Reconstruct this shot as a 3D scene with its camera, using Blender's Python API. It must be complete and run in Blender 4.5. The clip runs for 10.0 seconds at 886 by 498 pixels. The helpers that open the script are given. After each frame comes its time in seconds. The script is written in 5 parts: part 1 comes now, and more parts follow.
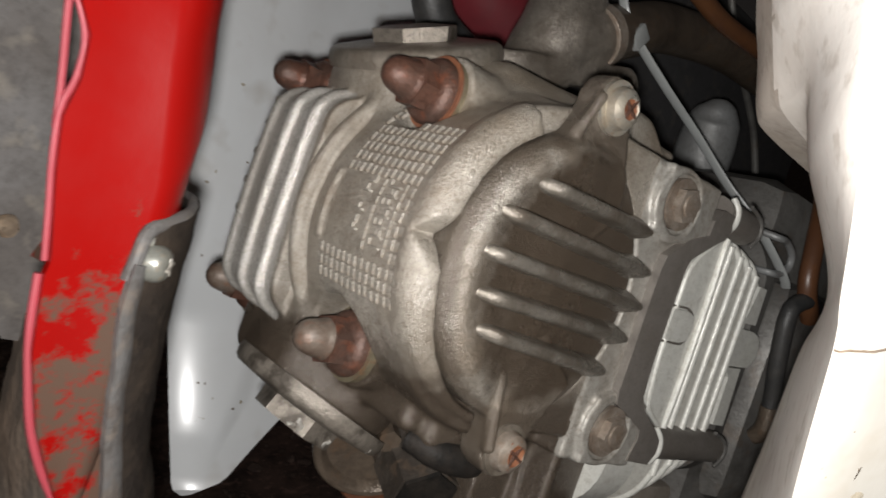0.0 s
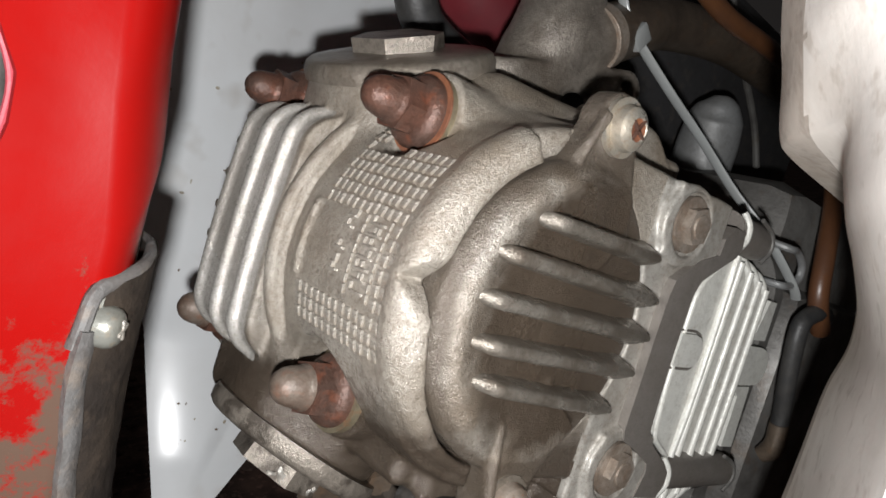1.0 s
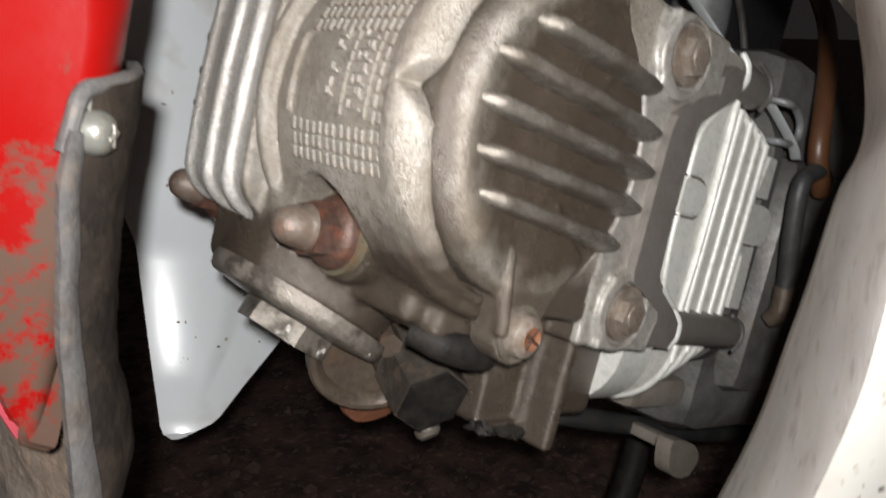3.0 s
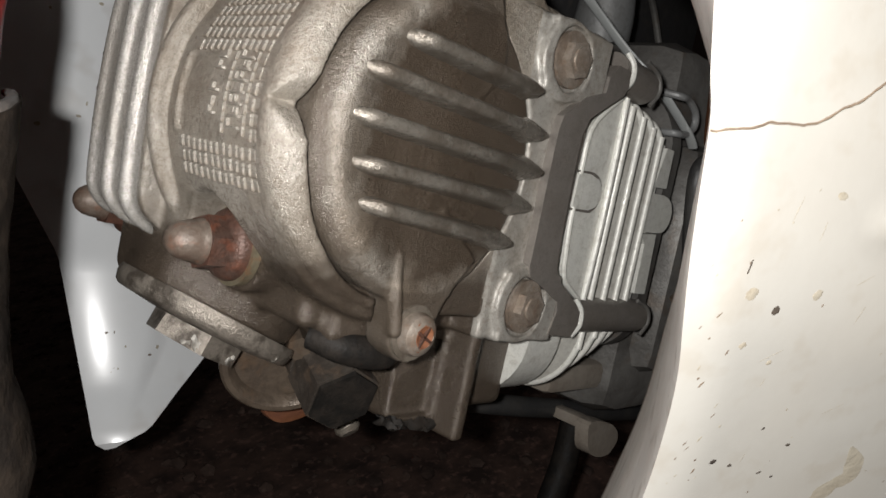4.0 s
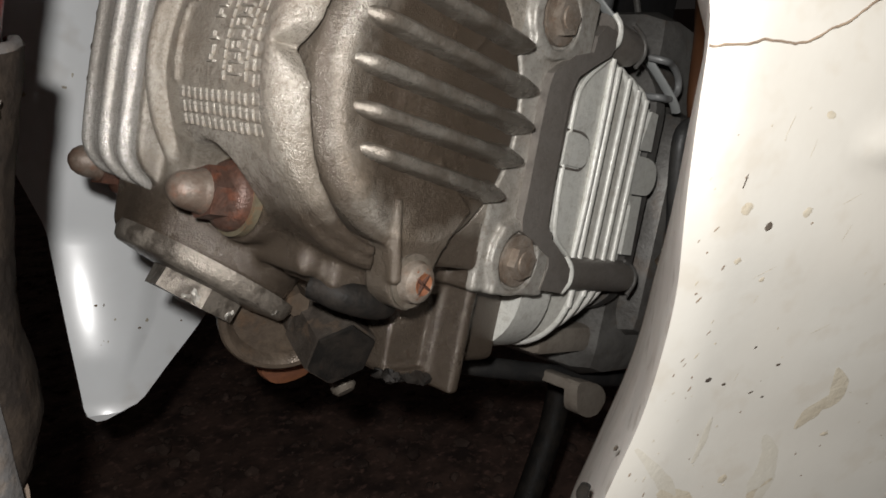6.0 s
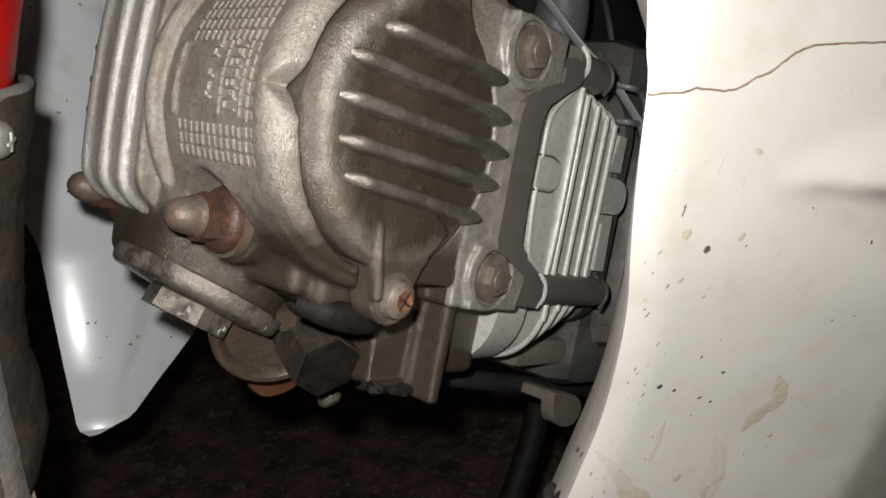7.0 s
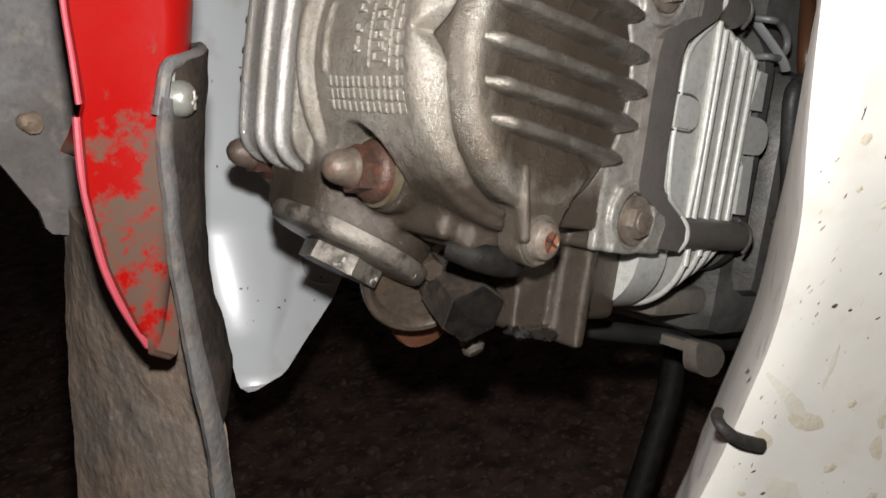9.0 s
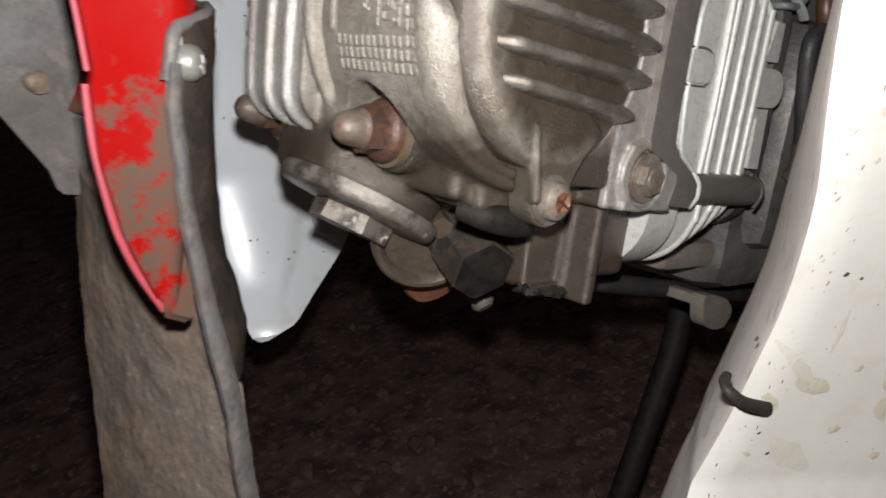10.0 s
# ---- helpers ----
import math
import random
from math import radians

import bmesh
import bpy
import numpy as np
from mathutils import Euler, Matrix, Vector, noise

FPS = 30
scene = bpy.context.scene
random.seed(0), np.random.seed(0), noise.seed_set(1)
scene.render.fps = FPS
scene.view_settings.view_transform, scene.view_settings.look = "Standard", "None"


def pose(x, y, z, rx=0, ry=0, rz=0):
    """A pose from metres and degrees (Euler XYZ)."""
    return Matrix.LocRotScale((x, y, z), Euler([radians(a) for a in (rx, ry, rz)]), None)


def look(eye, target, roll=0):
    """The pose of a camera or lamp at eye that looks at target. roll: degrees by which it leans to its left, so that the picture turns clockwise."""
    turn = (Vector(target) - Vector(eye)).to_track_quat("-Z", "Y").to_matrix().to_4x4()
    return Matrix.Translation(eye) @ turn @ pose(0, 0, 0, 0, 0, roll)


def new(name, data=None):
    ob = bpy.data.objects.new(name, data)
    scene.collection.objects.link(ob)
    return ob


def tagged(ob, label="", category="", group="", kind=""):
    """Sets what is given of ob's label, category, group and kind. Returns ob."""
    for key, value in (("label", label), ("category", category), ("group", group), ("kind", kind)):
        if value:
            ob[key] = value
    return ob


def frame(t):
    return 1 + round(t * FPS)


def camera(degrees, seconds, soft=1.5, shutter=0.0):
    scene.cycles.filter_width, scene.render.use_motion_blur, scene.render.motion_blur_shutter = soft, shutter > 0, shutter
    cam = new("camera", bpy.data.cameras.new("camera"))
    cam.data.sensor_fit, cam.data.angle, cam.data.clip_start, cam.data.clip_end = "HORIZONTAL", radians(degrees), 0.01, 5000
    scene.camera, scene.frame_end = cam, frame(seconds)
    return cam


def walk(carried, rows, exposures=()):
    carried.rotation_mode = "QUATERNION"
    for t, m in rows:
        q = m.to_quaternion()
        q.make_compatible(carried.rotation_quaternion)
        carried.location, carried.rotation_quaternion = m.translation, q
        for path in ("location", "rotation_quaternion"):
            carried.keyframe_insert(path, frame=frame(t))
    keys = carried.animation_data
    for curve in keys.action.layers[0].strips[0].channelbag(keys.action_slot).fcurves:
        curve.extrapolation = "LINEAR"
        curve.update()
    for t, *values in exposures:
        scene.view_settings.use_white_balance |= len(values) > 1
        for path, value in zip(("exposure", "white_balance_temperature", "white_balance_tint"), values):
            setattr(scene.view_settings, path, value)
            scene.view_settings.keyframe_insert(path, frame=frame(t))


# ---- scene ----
cam = camera(63.53, 10.0, soft=1.6, shutter=0.4)
PATH = [
    (0, (0.0076, 0.0120, 0.3660), (0.1938, 0.2371, 0.2978), 5.04),
    (0.5, (0.0165, 0.0223, 0.3703), (0.2138, 0.2342, 0.2915), 5.33),
    (1, (0.0170, 0.0244, 0.3731), (0.2054, 0.2451, 0.2972), 4.23),
    (1.5, (0.0168, 0.0243, 0.3734), (0.2021, 0.2473, 0.2963), 4.81),
    (2, (0.0183, 0.0219, 0.3683), (0.2092, 0.2392, 0.2888), 5.44),
    (2.5, (0.0177, 0.0229, 0.3603), (0.2095, 0.2399, 0.2820), 4.71),
    (3, (0.0137, 0.0228, 0.3475), (0.2039, 0.2375, 0.2598), 0.65),
    (3.2, (0.0163, 0.0156, 0.3420), (0.2144, 0.2255, 0.2603), -0.71),
    (4.3, (0.0199, 0.0100, 0.3542), (0.2210, 0.2115, 0.2595), -0.78),
    (4.5, (0.0199, 0.0101, 0.3532), (0.2201, 0.2123, 0.2580), -0.73),
    (5, (0.0185, 0.0095, 0.3479), (0.2165, 0.2122, 0.2492), -0.37),
    (5.5, (0.0148, 0.0127, 0.3485), (0.2144, 0.2128, 0.2480), -2.64),
    (5.7, (0.0142, 0.0111, 0.3449), (0.2164, 0.2094, 0.2459), -2.04),
    (6.8, (0.0076, 0.0036, 0.3478), (0.2199, 0.1967, 0.2604), -0.64),
    (7, (0.0067, 0.0013, 0.3494), (0.2192, 0.1931, 0.2596), -1.10),
    (7.5, (0.0095, 0.0020, 0.3499), (0.2228, 0.1937, 0.2617), -1.36),
    (8, (0.0114, 0.0095, 0.3481), (0.2248, 0.2030, 0.2643), -2.66),
    (8.5, (0.0028, 0.0090, 0.3484), (0.2013, 0.2155, 0.2592), -4.23),
    (9, (-0.0025, 0.0033, 0.3440), (0.1746, 0.2255, 0.2477), -6.51),
    (9.5, (0.0056, 0.0100, 0.3415), (0.1862, 0.2194, 0.2250), -7.21),
    (10, (-0.0021, 0.0046, 0.3480), (0.1654, 0.2233, 0.2293), -6.95),
]
EXPOSURES = [(0, -0.25, 6500, 10), (0.5, -0.3, 6420, 10), (1, 0.18, 6300, 10), (1.5, 0.25, 6300, 10), (2.0, 0.13, 6300, 10), (2.5, 0.2, 6300, 10), (3.2, 0.22, 6350, 10), (4.5, -0.42, 6500, 10), (5.5, -0.28, 6500, 10), (7.0, -0.33, 6500, 10), (7.5, -0.35, 6500, 10), (8.5, -0.42, 6450, 10), (9.0, 0.03, 6380, 10), (9.5, 0.28, 6350, 10), (10, 0.15, 6300, 10)]
walk(cam, [(t, look(eye, target, roll)) for t, eye, target, roll in PATH], EXPOSURES)

# ---- light: a phone torch held beside the lens, and the dim night round it ----
LAMP_AT, LAMP_WATTS, NIGHT = (0.005, 0.011, 0.361), 1.85, 0.014
world = bpy.data.worlds.new("night")
scene.world = world
world.use_nodes = True
world.node_tree.nodes["Background"].inputs[0].default_value = (0.9, 0.8, 0.75, 1)
world.node_tree.nodes["Background"].inputs[1].default_value = NIGHT
torch = bpy.data.lights.new("phone_torch", "POINT")
torch.energy, torch.color, torch.shadow_soft_size = LAMP_WATTS, (0.985, 0.965, 0.94), 0.003
new("phone_torch", torch).location = LAMP_AT


# ---- materials ----
def maths(t, op, a, b):
    n = t.nodes.new("ShaderNodeMath")
    n.operation = op
    for i, v in enumerate((a, b)):
        if isinstance(v, (int, float)):
            n.inputs[i].default_value = v
        else:
            t.links.new(v, n.inputs[i])
    return n.outputs[0]


def material(name, base, rough=0.5, metal=0.0, mix=None, amount=0.5, scale=60.0, bump=0.2, bump_scale=900.0,
             detail_mix=None, detail_amount=0.0, detail_scale=500.0, coat=0.0, rough_var=0.12, spec=0.5, edge=(0.42, 0.62), second=None, mask=None, mottle=0.0, relief=0.0004, pit=0.2):
    """A surface with broad patches of a second colour, small specks of a third, grain and varied gloss. Scales: cycles a metre."""
    m = bpy.data.materials.new(name)
    m.use_nodes = True
    t = m.node_tree
    b = t.nodes["Principled BSDF"]
    co = t.nodes.new("ShaderNodeTexCoord")

    def noise_node(s, detail=6.0, rough_=0.6):
        n = t.nodes.new("ShaderNodeTexNoise")
        n.inputs["Scale"].default_value, n.inputs["Detail"].default_value = s, detail
        n.inputs["Roughness"].default_value = rough_
        t.links.new(co.outputs["Object"], n.inputs["Vector"])
        return n

    def ramp(src, lo, hi):
        r = t.nodes.new("ShaderNodeMapRange")
        r.inputs["From Min"].default_value, r.inputs["From Max"].default_value = lo, hi
        t.links.new(src, r.inputs["Value"])
        return r.outputs["Result"]

    def blend(fac, a, c, strength):
        x = t.nodes.new("ShaderNodeMix")
        x.data_type = "RGBA"
        k = t.nodes.new("ShaderNodeMath")
        k.operation, k.inputs[1].default_value = "MULTIPLY", strength
        t.links.new(fac, k.inputs[0])
        t.links.new(k.outputs[0], x.inputs[0])
        if isinstance(a, tuple):
            x.inputs[6].default_value = (*a, 1)
        else:
            t.links.new(a, x.inputs[6])
        x.inputs[7].default_value = (*c, 1)
        return x.outputs[2]

    broad = noise_node(scale)
    colour = blend(ramp(broad.outputs["Fac"], *edge), base, mix or tuple(v * 0.7 for v in base), amount)
    if mottle:
        spread = noise_node(scale * 5.3, 5.0, 0.7)
        colour = blend(ramp(spread.outputs["Fac"], 0.45, 0.7), colour, tuple(v * 0.5 for v in (mix or base)), mottle)
    if detail_mix:
        spots = noise_node(detail_scale, 3.0)
        colour = blend(ramp(spots.outputs["Fac"], 0.55, 0.68), colour, detail_mix, detail_amount)
    if second:
        colour = blend(mask(t, co, noise_node, ramp), colour, second, 1.0)
    grain = noise_node(bump_scale, 4.0)
    pits = noise_node(bump_scale * 0.36, 3.0, 0.55)
    hollow = maths(t, "ADD", grain.outputs["Fac"], maths(t, "MULTIPLY", pits.outputs["Fac"], 0.7))
    colour = blend(ramp(hollow, 0.86, 0.68), colour, tuple(v * k for v, k in zip(base, (0.3, 0.26, 0.22))), pit)
    t.links.new(colour, b.inputs["Base Color"])
    r = t.nodes.new("ShaderNodeMapRange")
    r.inputs["From Min"].default_value, r.inputs["From Max"].default_value = 0.3, 0.7
    r.inputs["To Min"].default_value, r.inputs["To Max"].default_value = rough - rough_var, rough + rough_var
    t.links.new(broad.outputs["Fac"], r.inputs["Value"])
    t.links.new(r.outputs["Result"], b.inputs["Roughness"])
    b.inputs["Metallic"].default_value = metal
    b.inputs["Specular IOR Level"].default_value = spec
    b.inputs["Coat Weight"].default_value, b.inputs["Coat Roughness"].default_value = coat, 0.22
    if bump:
        n = t.nodes.new("ShaderNodeBump")
        n.inputs["Strength"].default_value, n.inputs["Distance"].default_value = bump, relief
        t.links.new(hollow, n.inputs["Height"])
        t.links.new(n.outputs["Normal"], b.inputs["Normal"])
    return m


def axis_out(t, co, which):
    n = t.nodes.new("ShaderNodeSeparateXYZ")
    t.links.new(co.outputs["Object"], n.inputs[0])
    return n.outputs[which]


def oil_disc(t, co, noise_node, ramp):
    """The patch of baked oil between the fins of the cover: round, with a ragged rim."""
    x = maths(t, "SUBTRACT", axis_out(t, co, 0), 0.001)
    z = maths(t, "SUBTRACT", axis_out(t, co, 2), 0.005)
    r = maths(t, "SQRT", maths(t, "ADD", maths(t, "MULTIPLY", x, x), maths(t, "MULTIPLY", z, z)), 0)
    r = maths(t, "ADD", r, maths(t, "MULTIPLY", noise_node(170, 5).outputs["Fac"], 0.012))
    disc = ramp(r, 0.0365, 0.0305)
    x, z = maths(t, "ADD", axis_out(t, co, 0), 0.005), maths(t, "SUBTRACT", axis_out(t, co, 2), 0.003)
    rim = maths(t, "SQRT", maths(t, "ADD", maths(t, "MULTIPLY", x, x), maths(t, "MULTIPLY", z, z)), 0)
    ring = ramp(maths(t, "ADD", rim, maths(t, "MULTIPLY", noise_node(220, 4).outputs["Fac"], 0.003)), 0.0285, 0.0297)
    return maths(t, "MAXIMUM", disc, maths(t, "MULTIPLY", ring, 0.75))


def oil_and_shade_below(t, co, noise_node, ramp):
    """Oil and road dirt caked on the lower wall of the head, in ragged patches, with the underside's shade added to the
    colour, and dirt rubbed into the name panel.
    """
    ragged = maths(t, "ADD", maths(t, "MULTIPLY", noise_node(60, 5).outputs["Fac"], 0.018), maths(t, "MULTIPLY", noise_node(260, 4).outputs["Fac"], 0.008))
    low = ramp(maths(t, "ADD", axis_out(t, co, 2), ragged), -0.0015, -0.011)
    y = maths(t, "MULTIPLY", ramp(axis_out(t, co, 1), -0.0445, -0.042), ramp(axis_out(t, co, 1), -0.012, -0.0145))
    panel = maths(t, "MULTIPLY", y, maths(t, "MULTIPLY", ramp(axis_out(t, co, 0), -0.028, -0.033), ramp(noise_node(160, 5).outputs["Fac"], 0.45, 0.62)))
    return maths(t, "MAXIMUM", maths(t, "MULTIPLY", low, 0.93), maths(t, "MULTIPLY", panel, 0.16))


def mud_wear(t, co, noise_node, ramp):
    """Mud and scraped paint low on the mudguard, in patches with flecks above."""
    z = maths(t, "MINIMUM", maths(t, "MULTIPLY", maths(t, "SUBTRACT", 0.047, axis_out(t, co, 2)), 17.0), 0.27)
    x = maths(t, "MULTIPLY", maths(t, "ADD", axis_out(t, co, 0), 0.009), 20.0)
    n = maths(t, "ADD", maths(t, "MULTIPLY", noise_node(150, 10, 0.7).outputs["Fac"], 2.2), maths(t, "ADD", z, x))
    return ramp(n, 1.27, 1.52)


# second colour: caked oil, darkened further for the shade under the head
CAST = material("cast_aluminium", (0.405, 0.373, 0.325), 0.31, 0.24, (0.25, 0.203, 0.152), 0.85, 46, 0.9, 3000, (0.15, 0.12, 0.09), 0.6, 1300, second=(0.05, 0.035, 0.024), mask=oil_and_shade_below, edge=(0.4, 0.64), spec=0.8, mottle=0.4, relief=0.0003, pit=0.52)
PADDED = material("cast_pad_aluminium", (0.345, 0.318, 0.278), 0.33, 0.22, (0.23, 0.19, 0.145), 0.8, 260, 0.9, 3000, relief=0.00025, spec=0.8, pit=0.5)
GRIME = material("oily_cast_aluminium", (0.28, 0.25, 0.212), 0.36, 0.45, (0.165, 0.138, 0.106), 0.9, 50, 0.7, 2600, (0.08, 0.06, 0.043), 0.5, 700, spec=0.6, mottle=0.45, relief=0.00022)
FLANGE = material("machined_flange", (0.37, 0.353, 0.32), 0.42, 0.25, (0.26, 0.232, 0.195), 0.85, 60, 0.6, 2600, (0.16, 0.13, 0.1), 0.45, 500, spec=0.6, mottle=0.35, relief=0.00018, pit=0.4)
COVER = material("oily_cast_cover", (0.335, 0.308, 0.268), 0.31, 0.25, (0.19, 0.15, 0.11), 0.9, 55, 0.9, 3000, (0.12, 0.09, 0.065), 0.62, 1300, second=(0.07, 0.052, 0.037), mask=oil_disc, spec=0.8, mottle=0.4, relief=0.0003, pit=0.52)
# paler, shinier cast metal for the ribs of the cam box
RIBS = material("paler_cast_ribs", (0.5, 0.48, 0.445), 0.26, 0.36, (0.37, 0.34, 0.3), 0.7, 40, 0.8, 3000, (0.24, 0.205, 0.165), 0.4, 1500, spec=0.9, mottle=0.15, relief=0.00025, pit=0.42)
INLET = material("dirty_inlet_casting", (0.19, 0.168, 0.143), 0.38, 0.3, (0.11, 0.09, 0.07), 0.9, 60, 0.8, 2400, (0.28, 0.25, 0.21), 0.45, 500, mottle=0.4, relief=0.0003, pit=0.4)
FIN = material("oily_fin_metal", (0.27, 0.248, 0.214), 0.3, 0.55, (0.14, 0.115, 0.09), 0.9, 90, 0.8, 2600, (0.32, 0.295, 0.26), 0.4, 900, spec=0.65, mottle=0.35, relief=0.00022, pit=0.5)
WORN = material("worn_dark_casting", (0.25, 0.22, 0.185), 0.38, 0.45, (0.075, 0.062, 0.05), 0.9, 120, 0.6, 2200, (0.3, 0.265, 0.225), 0.3, 300, edge=(0.5, 0.58), mottle=0.45)
BOLTED = material("browned_bolt_steel", (0.33, 0.285, 0.24), 0.4, 0.4, (0.2, 0.15, 0.112), 0.85, 240, 0.6, 2200, (0.28, 0.16, 0.095), 0.3, 420, mottle=0.4, relief=0.0002)
BROWN = material("baked_oil_aluminium", (0.13, 0.10, 0.074), 0.45, 0.35, (0.08, 0.06, 0.045), 0.85, 60, 0.4, 1500, (0.17, 0.10, 0.055), 0.35, 200, mottle=0.55)
SOOT = material("oil_blackened_casting", (0.08, 0.068, 0.057), 0.45, 0.3, (0.04, 0.032, 0.026), 0.85, 60, 0.5, 1200, (0.15, 0.1, 0.066), 0.4, 260, mottle=0.55)
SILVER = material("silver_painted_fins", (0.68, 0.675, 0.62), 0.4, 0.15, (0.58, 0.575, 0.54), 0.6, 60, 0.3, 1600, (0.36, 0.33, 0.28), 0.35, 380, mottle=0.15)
# darker copy of the silver paint: the shade between the fins as colour
FIN_SIDE = material("shaded_silver_fin_sides", (0.4, 0.39, 0.355), 0.45, 0.15, (0.3, 0.285, 0.25), 0.7, 60, 0.3, 1600, (0.2, 0.175, 0.14), 0.35, 380, mottle=0.25)
DARK = material("dull_dark_aluminium", (0.22, 0.20, 0.18), 0.48, 0.4, (0.16, 0.14, 0.12), 0.7, 70, 0.35, 1400)
RUST = material("rusty_steel", (0.125, 0.062, 0.044), 0.42, 0.3, (0.085, 0.053, 0.041), 0.85, 160, 0.7, 1600, (0.25, 0.075, 0.035), 0.42, 300, mottle=0.5, relief=0.0003, pit=0.4)
ZINC = material("tarnished_zinc", (0.42, 0.4, 0.35), 0.34, 0.6, (0.42, 0.35, 0.26), 0.6, 220, 0.4, 2500, (0.3, 0.16, 0.08), 0.35, 600)
DOME = material("grey_rusted_steel", (0.17, 0.138, 0.112), 0.45, 0.2, (0.11, 0.068, 0.048), 0.9, 130, 0.6, 2200, (0.22, 0.1, 0.06), 0.4, 420, mottle=0.45, relief=0.0002)
BRIGHT = material("bright_zinc", (0.22, 0.22, 0.195), 0.36, 0.4, (0.15, 0.145, 0.12), 0.5, 200, 0.15, 1500, (0.3, 0.22, 0.14), 0.4, 420)
SCRAPED = material("scraped_aluminium", (0.42, 0.4, 0.365), 0.4, 0.4, (0.28, 0.25, 0.21), 0.7, 600, 0.8, 2600, relief=0.0002)
BRASS = material("greenish_washer", (0.27, 0.235, 0.16), 0.45, 0.6, (0.17, 0.135, 0.09), 0.7, 220, 0.3, 1200, (0.34, 0.16, 0.07), 0.5, 400)
RED = material("scuffed_red_paint", (0.215, 0.0028, 0.002), 0.34, 0.0, (0.19, 0.0026, 0.0018), 0.5, 30, 0.05, 500, second=(0.078, 0.048, 0.035), mask=mud_wear, spec=0.14, pit=0.0)
PINK = material("bare_red_plastic_edge", (0.32, 0.045, 0.06), 0.55, 0.0, (0.26, 0.035, 0.045), 0.6, 60, 0.2, 900, pit=0.0)
LINER = material("dusty_grey_plastic", (0.125, 0.117, 0.113), 0.75, 0.0, (0.09, 0.078, 0.07), 0.8, 35, 0.35, 800, (0.24, 0.21, 0.17), 0.4, 120, mottle=0.55)
RUBBER = material("muddy_black_rubber", (0.165, 0.135, 0.112), 0.8, 0.0, (0.26, 0.18, 0.125), 0.85, 32, 1.0, 420, (0.34, 0.26, 0.19), 0.4, 520, mottle=0.45, relief=0.0004)
# dirty rubber, taken nearly to black for the shade behind the fold
SIDE = material("shaded_dirty_rubber_side", (0.02, 0.016, 0.0135), 0.9, 0.0, (0.036, 0.027, 0.02), 0.8, 90, 0.9, 500, (0.055, 0.041, 0.03), 0.4, 300, spec=0.1)
CRACK = material("dirt_in_crack", (0.2, 0.15, 0.105), 0.8, 0.0, (0.13, 0.09, 0.065), 0.7, 200, 0.2, 900)
RUBBER_EDGE = material("worn_rubber_edge", (0.1, 0.096, 0.093), 0.7, 0.0, (0.12, 0.076, 0.05), 0.85, 24, 0.8, 600, (0.17, 0.135, 0.105), 0.5, 200, mottle=0.4, edge=(0.5, 0.6), pit=0.3)
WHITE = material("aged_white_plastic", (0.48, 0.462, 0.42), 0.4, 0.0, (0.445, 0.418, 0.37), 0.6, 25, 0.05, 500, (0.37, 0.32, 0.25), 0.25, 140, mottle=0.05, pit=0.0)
# same white plastic with its dirt, lightened for torch light missing on the lip
LIP = material("brightened_dirty_white_lip", (0.74, 0.705, 0.655), 0.45, 0.0, (0.6, 0.555, 0.5), 0.8, 40, 0.12, 700, (0.32, 0.265, 0.205), 0.4, 200, pit=0.0)
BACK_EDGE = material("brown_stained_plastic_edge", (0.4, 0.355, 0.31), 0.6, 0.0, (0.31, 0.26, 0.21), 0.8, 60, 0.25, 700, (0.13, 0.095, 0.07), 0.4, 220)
PLATE = material("pale_grey_plastic", (0.78, 0.80, 0.81), 0.36, 0.0, (0.70, 0.705, 0.70), 0.6, 20, 0.03, 500, (0.42, 0.37, 0.31), 0.4, 38, spec=0.6, rough_var=0.05, coat=1.0, pit=0.0)
BLACK = material("black_rubber", (0.03, 0.03, 0.03), 0.5, 0.0, (0.045, 0.042, 0.038), 0.7, 120, 0.3, 900)
HOSE = material("amber_fuel_hose", (0.1, 0.042, 0.018), 0.4, 0.0, (0.07, 0.03, 0.015), 0.7, 90, 0.15, 700, pit=0.0)
TIE = material("clear_nylon", (0.25, 0.26, 0.255), 0.35, 0.0, (0.2, 0.203, 0.197), 0.6, 80, 0.1, 700, pit=0.0)
MAROON = material("maroon_frame_paint", (0.15, 0.016, 0.022), 0.45, 0.0, (0.1, 0.012, 0.016), 0.7, 40, 0.1, 500, pit=0.0)
COPPER = material("copper_coloured_rust", (0.26, 0.105, 0.05), 0.55, 0.15, (0.16, 0.065, 0.04), 0.7, 150, 0.4, 900)
MUD = material("dried_mud", (0.24, 0.185, 0.13), 0.9, 0.0, (0.16, 0.115, 0.08), 0.8, 110, 0.8, 600, (0.34, 0.22, 0.13), 0.5, 260)
CASE = material("grey_engine_case", (0.19, 0.184, 0.172), 0.5, 0.4, (0.06, 0.055, 0.05), 0.8, 40, 0.4, 900, (0.12, 0.08, 0.05), 0.4, 120)
SILVER_CASE = material("dull_silver_case", (0.25, 0.255, 0.255), 0.45, 0.3, (0.17, 0.17, 0.165), 0.8, 40, 0.3, 900)
SOIL = material("dark_gravel_soil", (0.155, 0.094, 0.073), 0.9, 0.0, (0.045, 0.029, 0.025), 0.9, 30, 1.0, 160, (0.34, 0.2, 0.16), 0.6, 130)
STONE = material("brown_gravel", (0.13, 0.085, 0.067), 0.85, 0.0, (0.06, 0.04, 0.034), 0.9, 45, 0.6, 500, (0.3, 0.2, 0.16), 0.5, 90)
DUST = material("dust_coated_metal", (0.2, 0.175, 0.145), 0.8, 0.0, (0.14, 0.115, 0.09), 0.8, 60, 0.4, 700, (0.14, 0.11, 0.085), 0.4, 200)
